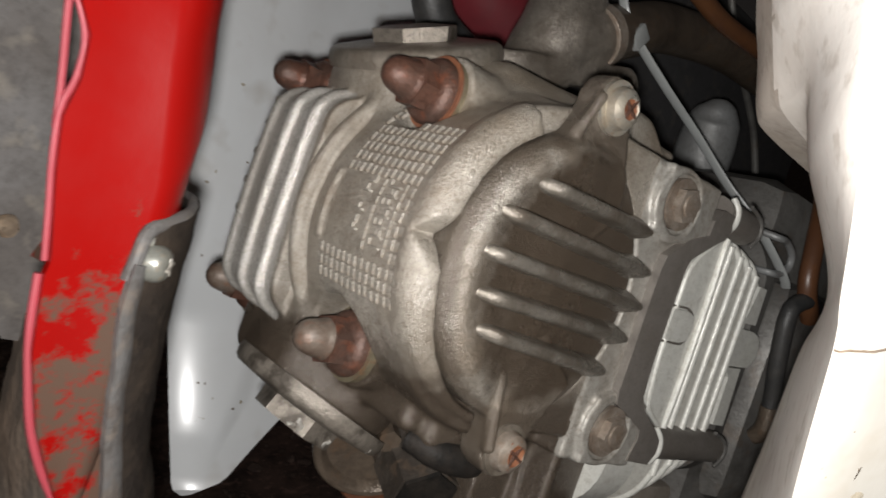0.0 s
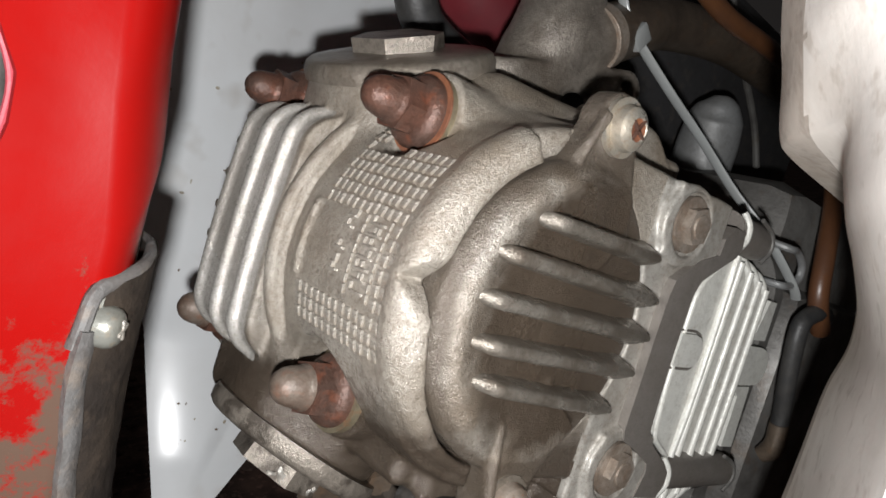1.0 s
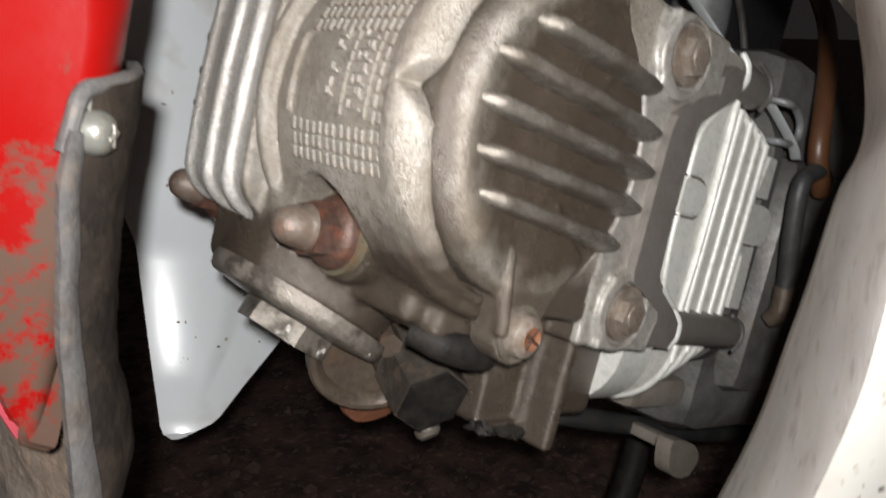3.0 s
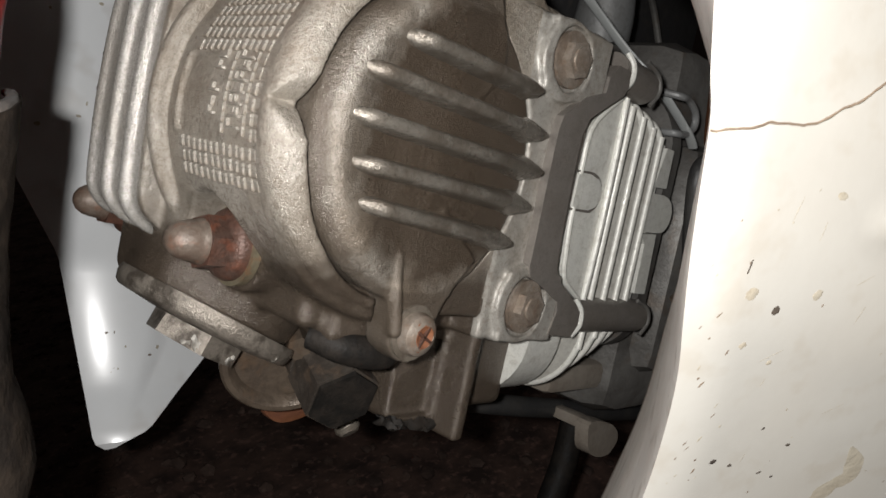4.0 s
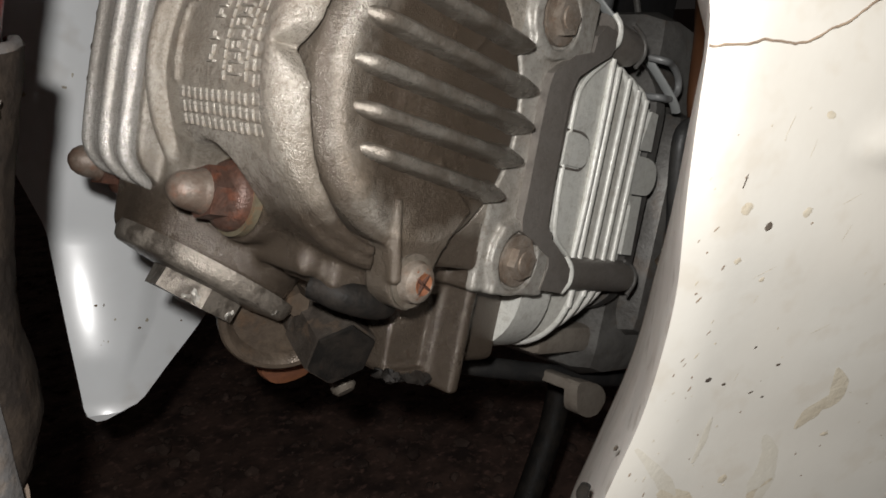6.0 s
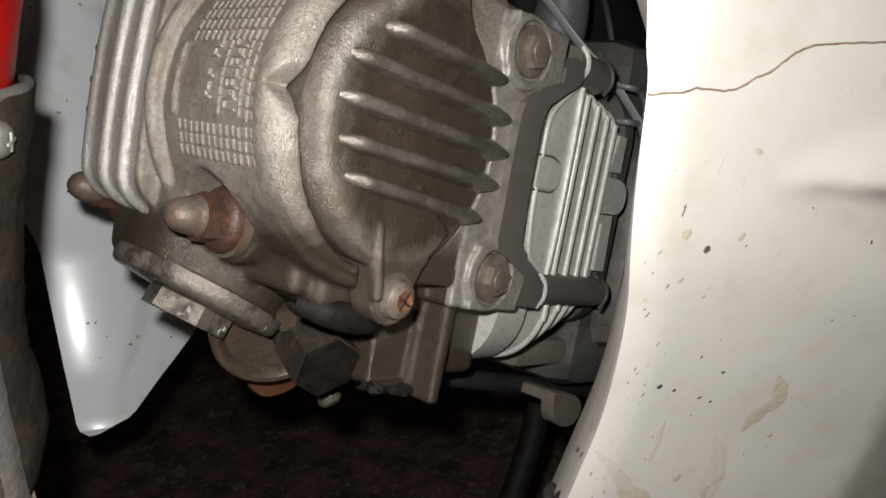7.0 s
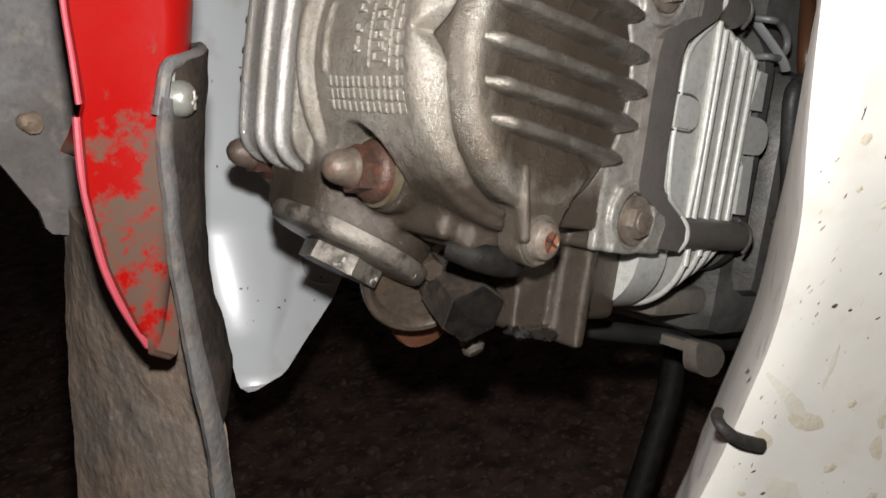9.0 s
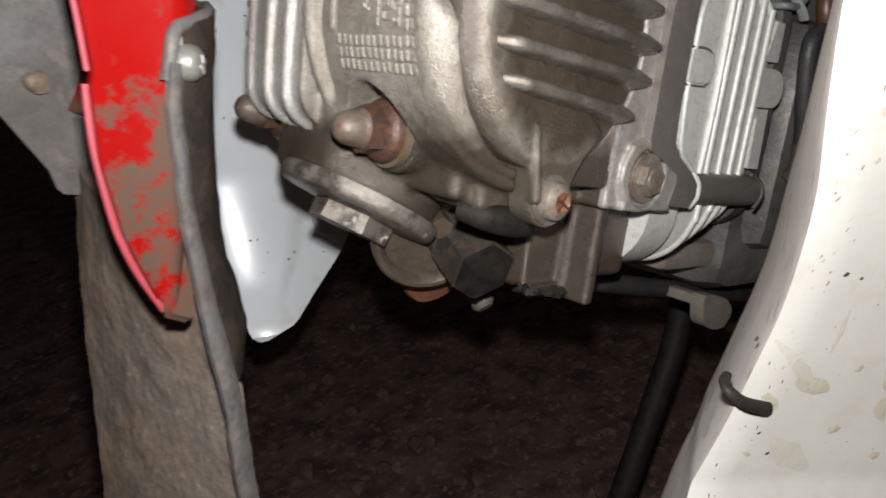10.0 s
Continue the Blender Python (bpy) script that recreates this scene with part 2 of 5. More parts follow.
TAR = material("baked_oil_and_plain_black", (0.012, 0.011, 0.01), 0.6, 0.0, (0.025, 0.02, 0.016), 0.7, 200, 0.5, 1200, spec=0.2)
SMEAR = material("faint_dust_smear", (0.44, 0.415, 0.36), 0.5, 0.0, (0.4, 0.37, 0.31), 0.7, 90, 0.2, 900, pit=0.0)
STAIN = material("tea_brown_stain", (0.415, 0.375, 0.3), 0.5, 0.0, (0.36, 0.31, 0.235), 0.7, 200, 0.3, 900)
DUSTY = material("dusty_black_plastic", (0.04, 0.039, 0.04), 0.6, 0.0, (0.026, 0.025, 0.024), 0.8, 40, 0.3, 700, (0.075, 0.065, 0.055), 0.4, 200)
DIRT = material("oily_dirt", (0.05, 0.04, 0.033), 0.7, 0.0, (0.09, 0.07, 0.05), 0.7, 200, 0.5, 800)

# ---- building helpers: millimetres in the engine's own frame ----
# x along the cylinder towards the crank, y across the machine away from the viewer, z square to both
FRAME = Matrix.Translation((0.1175, 0, 0.324)) @ Matrix.Rotation(radians(18), 4, "Y")


BASES = {}


def thing(name, base, label, category, group="", kind=""):
    ob = new(name)
    ob.empty_display_size = 0.01
    ob.matrix_world = FRAME @ Matrix.Translation(Vector(base) * 0.001)
    BASES[ob.name] = base
    bpy.context.view_layer.update()
    return tagged(ob, label, category, group, kind)


def root(ob):
    while ob.parent:
        ob = ob.parent
    return ob


def part(name, bm, mat, parent, label="", smooth=35.0):
    """Links a bmesh, drawn in millimetres of the engine's frame, as one mesh under a thing or a part."""
    base = Vector(BASES[root(parent).name])
    bm.transform(Matrix.Scale(0.001, 4) @ Matrix.Translation(-base))
    bmesh.ops.recalc_face_normals(bm, faces=bm.faces)
    for f in bm.faces:
        f.smooth = True
    for e in bm.edges:
        if len(e.link_faces) == 2:
            e.smooth = e.calc_face_angle(0) < radians(smooth)
    me = bpy.data.meshes.new(name)
    bm.to_mesh(me)
    bm.free()
    me.materials.append(mat)
    ob = new(name, me)
    ob.parent = parent
    return tagged(ob, label)


def mesh(verts, faces):
    bm = bmesh.new()
    vs = [bm.verts.new(v) for v in verts]
    for f in faces:
        bm.faces.new([vs[i] for i in f])
    return bm


def merge(*bms):
    out = bms[0]
    for b in bms[1:]:
        me = bpy.data.meshes.new("tmp")
        b.to_mesh(me)
        b.free()
        out.from_mesh(me)
        bpy.data.meshes.remove(me)
    return out


def bevel(bm, width, segments=2, angle=40):
    edges = [e for e in bm.edges if len(e.link_faces) == 2 and e.calc_face_angle(0) > radians(angle)]
    bmesh.ops.bevel(bm, geom=edges, offset=width, segments=segments, profile=0.5, affect="EDGES", clamp_overlap=True)
    return bm


def box(x0, x1, y0, y1, z0, z1, round_=1.0):
    bm = bmesh.new()
    bmesh.ops.create_cube(bm, size=1)
    bm.transform(Matrix.Translation(((x0 + x1) / 2, (y0 + y1) / 2, (z0 + z1) / 2)) @ Matrix.Diagonal((x1 - x0, y1 - y0, z1 - z0, 1)))
    return bevel(bm, round_) if round_ else bm


def prism(outline, lo, hi, axis="y", round_=0.8):
    """A plate cut to an outline. axis y: outline in x, z; axis x: outline in y, z."""
    def at(p, h):
        return (p[0], h, p[1]) if axis == "y" else (h, p[0], p[1])
    n = len(outline)
    bm = mesh([at(p, lo) for p in outline] + [at(p, hi) for p in outline],
              [list(range(n)), list(range(2 * n - 1, n - 1, -1))] + [[i, (i + 1) % n, n + (i + 1) % n, n + i] for i in range(n)])
    return bevel(bm, round_, 2, 50) if round_ else bm


def smooth_line(points, steps=6, closed=False):
    pts = [Vector(p) for p in points]
    out, n = [], len(pts)
    for i in range(n if closed else n - 1):
        if closed:
            a, b, c, d = pts[i - 1], pts[i], pts[(i + 1) % n], pts[(i + 2) % n]
        else:
            a, b, c, d = pts[max(i - 1, 0)], pts[i], pts[i + 1], pts[min(i + 2, n - 1)]
        for k in range(steps):
            t = k / steps
            out.append(0.5 * (2 * b + (c - a) * t + (2 * a - 5 * b + 4 * c - d) * t * t + (3 * b - a - 3 * c + d) * t ** 3))
    return out if closed else out + [pts[-1]]


def lathe(profile, origin, axis, seg=40, turn=0.0):
    """Turns (radius, height) round an axis. Radius 0 at an end closes it."""
    m = Matrix.Translation(origin) @ Vector(axis).to_track_quat("Z", "Y").to_matrix().to_4x4() @ Matrix.Rotation(turn, 4, "Z")
    verts, rings = [], []
    for r, h in profile:
        if r <= 0:
            rings.append([len(verts)])
            verts.append(m @ Vector((0, 0, h)))
        else:
            rings.append(list(range(len(verts), len(verts) + seg)))
            verts += [m @ Vector((r * math.cos(2 * math.pi * i / seg), r * math.sin(2 * math.pi * i / seg), h)) for i in range(seg)]
    faces = []
    for a, b in zip(rings, rings[1:]):
        for i in range(seg):
            j = (i + 1) % seg
            if len(a) == 1 and len(b) == 1:
                continue
            if len(a) == 1:
                faces.append([a[0], b[j], b[i]])
            elif len(b) == 1:
                faces.append([a[i], a[j], b[0]])
            else:
                faces.append([a[i], a[j], b[j], b[i]])
    for ring in (rings[0], rings[-1]):
        if len(ring) > 1:
            faces.append(ring)
    return mesh(verts, faces)


def hexagon(across, h0, h1, origin, axis, turn=0.0, round_=0.5):
    r = across / math.sqrt(3)
    bm = lathe([(r, h0), (r, h1)], origin, axis, 6, turn)
    return bevel(bm, round_, 2, 20) if round_ else bm


def tube(points, radius, seg=14, steps=8, flat=1.0, end=True):
    """A round bar along a smooth line. radius: one, or one a point. flat: its second axis, as a share of the first."""
    line = smooth_line(points, steps)
    radii = [radius] * len(line)
    if not isinstance(radius, (int, float)):
        radii = [float(np.interp(i / steps, range(len(radius)), radius)) for i in range(len(line))]
    verts, faces, side = [], [], None
    for i, p in enumerate(line):
        d = (line[min(i + 1, len(line) - 1)] - line[max(i - 1, 0)]).normalized()
        side = (side - d * side.dot(d)).normalized() if side else d.orthogonal().normalized() if abs(d.y) > 0.9 else (Vector((0, 1, 0)) - d * d.y).normalized()
        up = d.cross(side)
        verts += [p + radii[i] * (side * math.cos(2 * math.pi * k / seg) + up * math.sin(2 * math.pi * k / seg) * flat) for k in range(seg)]
    for i in range(len(line) - 1):
        for k in range(seg):
            faces.append([i * seg + k, i * seg + (k + 1) % seg, (i + 1) * seg + (k + 1) % seg, (i + 1) * seg + k])
    if end:
        faces += [list(range(seg)), list(range(len(verts) - seg, len(verts)))]
    return mesh(verts, faces)


def sheet(fn, nu, nv, thick=0.0):
    """A surface from fn(u, v), u and v from 0 to 1; thick: closed to a shell of that thickness, along its own normals."""
    pts = [[Vector(fn(i / nu, j / nv)) for j in range(nv + 1)] for i in range(nu + 1)]
    w = nv + 1
    if not thick:
        return mesh([p for row in pts for p in row],
                    [[i * w + j, (i + 1) * w + j, (i + 1) * w + j + 1, i * w + j + 1] for i in range(nu) for j in range(nv)])
    back = []
    for i in range(nu + 1):
        for j in range(nv + 1):
            a = pts[min(i + 1, nu)][j] - pts[max(i - 1, 0)][j]
            b = pts[i][min(j + 1, nv)] - pts[i][max(j - 1, 0)]
            back.append(pts[i][j] + a.cross(b).normalized() * thick)
    n = (nu + 1) * w
    faces = [[i * w + j, (i + 1) * w + j, (i + 1) * w + j + 1, i * w + j + 1] for i in range(nu) for j in range(nv)]
    faces += [[n + k for k in reversed(f)] for f in faces]
    rim = [i * w for i in range(nu + 1)] + [nu * w + j for j in range(1, w)] + [i * w + nv for i in range(nu - 1, -1, -1)] + [j for j in range(nv - 1, 0, -1)]
    for a, b in zip(rim, rim[1:] + rim[:1]):
        faces.append([a, b, n + b, n + a])
    return mesh([p for row in pts for p in row] + back, faces)


def rough_up(bm, amount, size):
    """Makes a cast or worn surface uneven."""
    for v in bm.verts:
        v.co += noise.noise_vector(v.co / size) * amount
    return bm


def arc(cx, cz, r, a0, a1, n=10):
    return [(cx + r * math.cos(radians(a0 + (a1 - a0) * i / n)), cz + r * math.sin(radians(a0 + (a1 - a0) * i / n))) for i in range(n + 1)]


def step(x, lo, hi):
    t = min(max((x - lo) / (hi - lo), 0), 1)
    return t * t * (3 - 2 * t)


# ---- cast shapes: distances blended with fillets, then skinned ----
class Space:
    """A block of space sampled every cell millimetres, in which cast shapes are added up."""

    def __init__(self, lo, hi, cell):
        self.lo, self.cell = np.array(lo, float), cell
        axes = [np.arange(a, b + cell, cell) for a, b in zip(lo, hi)]
        self.x, self.y, self.z = np.meshgrid(*axes, indexing="ij", sparse=True)

    def ball(self, c, r):
        return np.sqrt((self.x - c[0]) ** 2 + (self.y - c[1]) ** 2 + (self.z - c[2]) ** 2) - r

    def block(self, x0, x1, y0, y1, z0, z1, round_=2.0):
        q = [np.abs(v - (a + b) / 2) - (b - a) / 2 + round_ for v, a, b in ((self.x, x0, x1), (self.y, y0, y1), (self.z, z0, z1))]
        out = np.sqrt(np.maximum(q[0], 0) ** 2 + np.maximum(q[1], 0) ** 2 + np.maximum(q[2], 0) ** 2)
        return out + np.minimum(np.maximum(q[0], np.maximum(q[1], q[2])), 0) - round_

    def drum(self, a, b, r, round_=1.0, r1=None):
        """A round bar from a to b with rounded rims; r1: its radius at b."""
        a, b = np.array(a, float), np.array(b, float)
        d = (b - a) / np.linalg.norm(b - a)
        h = np.linalg.norm(b - a) / 2
        m = (a + b) / 2
        px, py, pz = self.x - m[0], self.y - m[1], self.z - m[2]
        t = px * d[0] + py * d[1] + pz * d[2]
        rho = np.sqrt(np.maximum(px ** 2 + py ** 2 + pz ** 2 - t ** 2, 0))
        radius = r if r1 is None else r + (r1 - r) * np.clip((t + h) / (2 * h), 0, 1)
        u, w = rho - radius + round_, np.abs(t) - h + round_
        return np.sqrt(np.maximum(u, 0) ** 2 + np.maximum(w, 0) ** 2) + np.minimum(np.maximum(u, w), 0) - round_

    def bar(self, a, b, r, r1=None):
        """A round-ended bar."""
        a, b = np.array(a, float), np.array(b, float)
        d = b - a
        t = np.clip(((self.x - a[0]) * d[0] + (self.y - a[1]) * d[1] + (self.z - a[2]) * d[2]) / (d @ d), 0, 1)
        radius = r if r1 is None else r + (r1 - r) * t
        return np.sqrt((self.x - a[0] - t * d[0]) ** 2 + (self.y - a[1] - t * d[1]) ** 2 + (self.z - a[2] - t * d[2]) ** 2) - radius

    def slab(self, point, normal):
        n = Vector(normal).normalized()
        return (self.x - point[0]) * n.x + (self.y - point[1]) * n.y + (self.z - point[2]) * n.z


def fuse(a, b, k):
    h = np.clip(0.5 + 0.5 * (b - a) / k, 0, 1)
    return b + (a - b) * h - k * h * (1 - h)


def carve(a, b, k):
    return -fuse(-a, b, k)


def cast(name, space, field, mat, parent, label="", second=(), where=None):
    """Skins a field as one smooth mesh under a thing or part. where: picks, by centres and normals in millimetres, the material of each face."""
    inside = field < 0
    n = np.array(field.shape)
    total, count = np.zeros((*(n - 1), 3)), np.zeros(n - 1)
    corner = [(i, j, k) for i in (0, 1) for j in (0, 1) for k in (0, 1)]

    def cut(c):
        return tuple(slice(c[i], n[i] - 1 + c[i]) for i in range(3))
    for a in corner:
        for axis in range(3):
            if a[axis]:
                continue
            b = tuple(v + (i == axis) for i, v in enumerate(a))
            fa, fb = field[cut(a)], field[cut(b)]
            cross = inside[cut(a)] != inside[cut(b)]
            t = np.where(cross, fa / np.where(cross, fa - fb, 1), 0)
            for i in range(3):
                total[..., i] += np.where(cross, a[i] + (t if i == axis else 0), 0)
            count += cross
    used = count > 0
    index = -np.ones(n - 1, int)
    index[used] = np.arange(used.sum())
    cells = np.argwhere(used)
    verts = (cells + total[used] / count[used][:, None]) * space.cell + space.lo
    quads = []
    for axis in range(3):
        o = [i for i in range(3) if i != axis]
        lo = [slice(None)] * 3
        hi = [slice(None)] * 3
        lo[axis], hi[axis] = slice(0, -1), slice(1, None)
        change = inside[tuple(lo)] != inside[tuple(hi)]
        at = np.argwhere(change)
        at = at[(at[:, o[0]] > 0) & (at[:, o[1]] > 0) & (at[:, o[0]] < n[o[0]] - 1) & (at[:, o[1]] < n[o[1]] - 1)]
        flip = inside[tuple(at.T)]
        ring = []
        for da, db in ((-1, -1), (0, -1), (0, 0), (-1, 0)):
            c = at.copy()
            c[:, o[0]] += da
            c[:, o[1]] += db
            ring.append(index[tuple(c.T)])
        q = np.stack(ring, 1)
        if axis == 1:
            flip = ~flip
        q[~flip] = q[~flip][:, ::-1]
        quads.append(q)
    quads = np.concatenate(quads)
    quads = quads[(quads >= 0).all(1)]
    body = np.arange(len(verts))
    while True:  # spread the lowest number over each connected body, and keep the largest
        low = body[quads].min(1)
        was = body.copy()
        for i in range(4):
            np.minimum.at(body, quads[:, i], low)
        body = body[body]
        if (was == body).all():
            break
    names, counts = np.unique(body[quads[:, 0]], return_counts=True)
    quads = quads[body[quads[:, 0]] == names[counts.argmax()]]
    used_verts = np.unique(quads)
    order = np.zeros(len(verts), int)
    order[used_verts] = np.arange(len(used_verts))
    verts, quads = verts[used_verts], order[quads]
    base = np.array(BASES[root(parent).name], float)
    me = bpy.data.meshes.new(name)
    me.from_pydata(((verts - base) * 0.001).tolist(), [], quads.tolist())
    me.materials.append(mat)
    if where:
        for extra in second:
            me.materials.append(extra)
        p = verts[quads]
        centre = p.mean(1)
        normal = np.cross(p[:, 2] - p[:, 0], p[:, 3] - p[:, 1])
        normal /= np.linalg.norm(normal, axis=1)[:, None] + 1e-9
        me.polygons.foreach_set("material_index", where(centre, normal).astype(np.int32))
    me.polygons.foreach_set("use_smooth", np.ones(len(quads), bool))
    me.update()
    ob = new(name, me)
    ob.parent = parent
    return tagged(ob, label)

# ---- ground ----
ground = bmesh.new()
bmesh.ops.create_grid(ground, x_segments=90, y_segments=90, size=1.0)
for v in ground.verts:
    v.co = Vector((math.copysign(abs(v.co.x) ** 3, v.co.x) * 60, math.copysign(abs(v.co.y) ** 3, v.co.y) * 60, 0)) + Vector((0.2, 0.4, 0))
    v.co.z = 0.006 * noise.noise(v.co * 9) + 0.003 * noise.noise(v.co * 40)
me = bpy.data.meshes.new("ground")
ground.to_mesh(me)
ground.free()
me.materials.append(SOIL)
tagged(new("ground", me), "dark brown gravelly soil in deep shade", "ground", kind="structure")

# loose stones on the soil under the machine
rng = np.random.default_rng(7)
ico = bmesh.new()
bmesh.ops.create_icosphere(ico, subdivisions=1, radius=1.0)
unit = np.array([v.co for v in ico.verts])
tris = np.array([[v.index for v in q.verts] for q in ico.faces])
ico.free()
stone_verts, stone_faces = [], []
for k in range(2600):
    size = 0.0016 + 0.0062 * rng.random() ** 3
    place = np.array([rng.uniform(-0.05, 0.85), rng.uniform(0.16, 1.1), 0.0])
    place[2] = 0.006 * noise.noise(Vector(place) * 9) + 0.003 * noise.noise(Vector(place) * 40) + size * 0.25
    shape = unit * (1 + rng.uniform(-0.25, 0.25, (len(unit), 1))) * size * rng.uniform([0.8, 0.8, 0.4], [1.4, 1.2, 0.8])
    turn = rng.uniform(0, 6.28)
    spin = np.array([[math.cos(turn), -math.sin(turn), 0], [math.sin(turn), math.cos(turn), 0], [0, 0, 1]])
    stone_faces += (tris + len(stone_verts) * len(unit)).tolist()
    stone_verts.append(shape @ spin.T + place)
me = bpy.data.meshes.new("gravel")
me.from_pydata(np.concatenate(stone_verts).tolist(), [], stone_faces)
me.materials.append(STONE)
tagged(new("gravel", me), "loose small brown stones scattered on dark soil", "gravel", kind="stuff")

# ---- engine ----
engine = thing("engine", (0, 155, 0), "small air-cooled motorcycle engine with grimy cast aluminium cylinder head", "engine")
CX, CZ = -5.0, 3.0  # the camshaft's axis


def round_cam(phi, r, y):
    return (CX - r * math.cos(phi), y, CZ + r * math.sin(phi))


VALVE = ((Vector((-20.0, 155, 44.6)), Vector((-0.45, -0.03, 0.893))), (Vector((-20.0, 151, -42.4)), Vector((-0.40, 0, -0.917))))
NUTS = [(-27 if y < 150 else -25, y, z) for y, z in ((131, 32.3), (131, -22.4), (181.5, 30.8), (181.5, -23.0))]
SCREWS = ((-3.6, 40.6), (-2.4, -32.4))
BOLTS = ((31.4, 29.8), (33.6, -26.8))


def ear_outline(k, grow=0.0):
    """The outline, in x and z, of an ear of the cam cover: broad at the rim, one straight side, round at the screw."""
    sx, sz = SCREWS[k]
    g = grow
    if k == 0:
        return [(-19 - g, 24), (-14.5 - g, 30), (sx - 6.0 - g, sz - 1)] + arc(sx, sz, 6.2 + g, 172, 5, 10) + [(7.6 + g, 29.5), (9.5 + g, 22), (0, 10)]
    return [(0, -8), (12 + g, -17), (6.6 + g, -23.5), (sx + 5.8 + g, sz + 1)] + arc(sx, sz, 6.2 + g, -5, -175, 10) + [(-11.4 - g, -22), (-17 - g, -17)]


# the head: cam drum, nut seats, valve necks, ports and flange, cast in one
sp = Space((-46, 102, -66), (50, 202, 58), 0.58)
dx, dz = sp.x - CX, sp.z - CZ
reach = np.sqrt(dx * dx + dz * dz) + 0.01
angle = np.degrees(np.arctan2(dz, -dx))
f = fuse(sp.drum((CX, 108.2, CZ), (CX, 144.0, CZ), 35.0, 2.0), sp.drum((CX, 120, CZ), (CX, 186, CZ), 31.8, 2.5), 1.6)
# the rounded roll round the cover, from above the lower ear to below the upper one
middle = 108.4 + 1.6 * np.clip((angle + 20) / 60, 0, 1)
roll = np.sqrt((reach - 31.1) ** 2 + (sp.y - middle) ** 2) - 4.75 + 3.4 * np.clip((-angle - 18) / 52, 0, 1)
f = fuse(f, np.maximum(roll, (np.abs(angle + 9) - 69) * 0.5), 1.0)
f = carve(f, sp.block(11, 60, 90, 107.9, -60, 60, 0.5), 1.2)  # no shoulder towards the barrel
f = fuse(f, sp.block(-20, 28, 110, 196, -29, 33, 6), 3)
for o, d in VALVE:
    f = fuse(f, sp.drum(o - d * 34, o - d * 2.4, 21.5, 1.0, 18.4), 5)
f = fuse(f, sp.block(-34, 6, 141, 172, -38, -14, 5), 4)
f = fuse(f, sp.block(-32, 8, 141, 172, 20, 39, 5), 4)
for x, y, z in NUTS:
    f = fuse(f, sp.drum((x, y, z), (22, y, z), 8.9, 1.2), 3)
# the squarish rear of the cam box, with beads round it, and one round bead beside the panel
qx, qz = np.abs(sp.x + 16) - 26 + 10.5, np.abs(sp.z - 2.0) - 29 + 10.5
square = np.sqrt(np.maximum(qx, 0) ** 2 + np.maximum(qz, 0) ** 2) + np.minimum(np.maximum(qx, qz), 0) - 10.5 + 0.0018 * (sp.z - 2.0) ** 2
f = fuse(f, np.maximum(np.maximum(square + 2.0, np.abs(sp.y - 163.0) - 13.4), sp.x + 8), 1.6)
for y, r in ((174.8, 0.7), (165.0, 0.1), (155.6, 0.0)):
    bead = np.sqrt(np.maximum(square + r + 1.45, 0) ** 2 + (sp.y - y) ** 2) - 1.45
    f = fuse(f, np.maximum(bead, sp.x + 12), 1.0)
bead = np.sqrt(np.maximum(reach - 37.7 + 1.7 + 0.016 * np.maximum(0, -angle), 0) ** 2 + (sp.y - 146.0) ** 2) - 1.7
f = fuse(f, np.maximum(bead, (np.abs(angle - 6) - 52) * 0.5), 1.3)
border = np.sqrt((reach - 35.0) ** 2 + (sp.y - 138.6) ** 2) - 0.95
f = fuse(f, np.maximum(border, (np.abs(angle - 2) - 12) * 0.6), 0.8)
f = fuse(f, sp.bar((-4, 127, 33), (18, 124, 36), 8.5), 6)  # swelling under the inlet
f = fuse(f, sp.bar((-8, 135, 38.5), (14, 128, 37.5), 8.5), 4)
f = fuse(f, sp.bar((-14, 122, 32), (-2, 115.5, 35), 4.5), 4)
f = fuse(f, sp.block(-21, 30, 115.5, 178, -35, -18, 2.2), 2.0)  # lower wall
f = fuse(f, sp.block(-16, 6, 112.5, 130, -37, -27, 2.0), 1.6)
f = fuse(f, sp.block(12, 31, 119, 172, -59, -30, 2.5), 2.5)  # exhaust port side
f = fuse(f, sp.block(28, 49, 117.5, 165, -56, -32, 2.5), 2)
f = carve(f, sp.block(8, 24.0, 112, 121.6, -57, -38.5, 1.0), 0.8)
f = fuse(f, sp.block(24.6, 28.2, 111.0, 124, -61, -35, 1.2), 1.2)  # its upright web
f = carve(f, sp.bar((-4, 115, -42.5), (13, 115, -43.5), 7.4), 1.2)  # pocket over the plug
f = fuse(f, sp.block(20.5, 46, 107.2, 198, -35, 37, 1.2), 1.0)  # joint flange
f = fuse(f, sp.block(18, 46, 121, 190, 20, 45, 2.0), 2.0)
f = fuse(f, np.maximum(sp.block(12, 44, 119.5, 132, 26, 49, 2.5), (sp.x - 30) * 0.55 + (sp.z - 48) * 0.83), 1.5)
f = fuse(f, sp.block(0, 24, 107.9, 118, -30, 38, 1.2), 1.0)
for k, (bx, bz) in enumerate(BOLTS):
    up = 1 if k == 0 else -1
    f = fuse(f, sp.block(bx - 8.2, 46.3, 105.4, 112, bz - 8.4, bz + 8.0, 0.7), 0.7)
    f = fuse(f, sp.drum((bx - 1.2, 105.4, bz - 0.6 * up), (bx - 1.2, 112, bz - 0.6 * up), 9.2, 0.6), 0.7)
    f = carve(f, sp.drum((bx, 100, bz), (bx, 106.9, bz), 7.3, 0.2), 0.35)
f = carve(f, sp.drum((CX, 95, CZ), (CX, 110.5, CZ), 30.15, 0.2), 0.25)  # seat of the cover
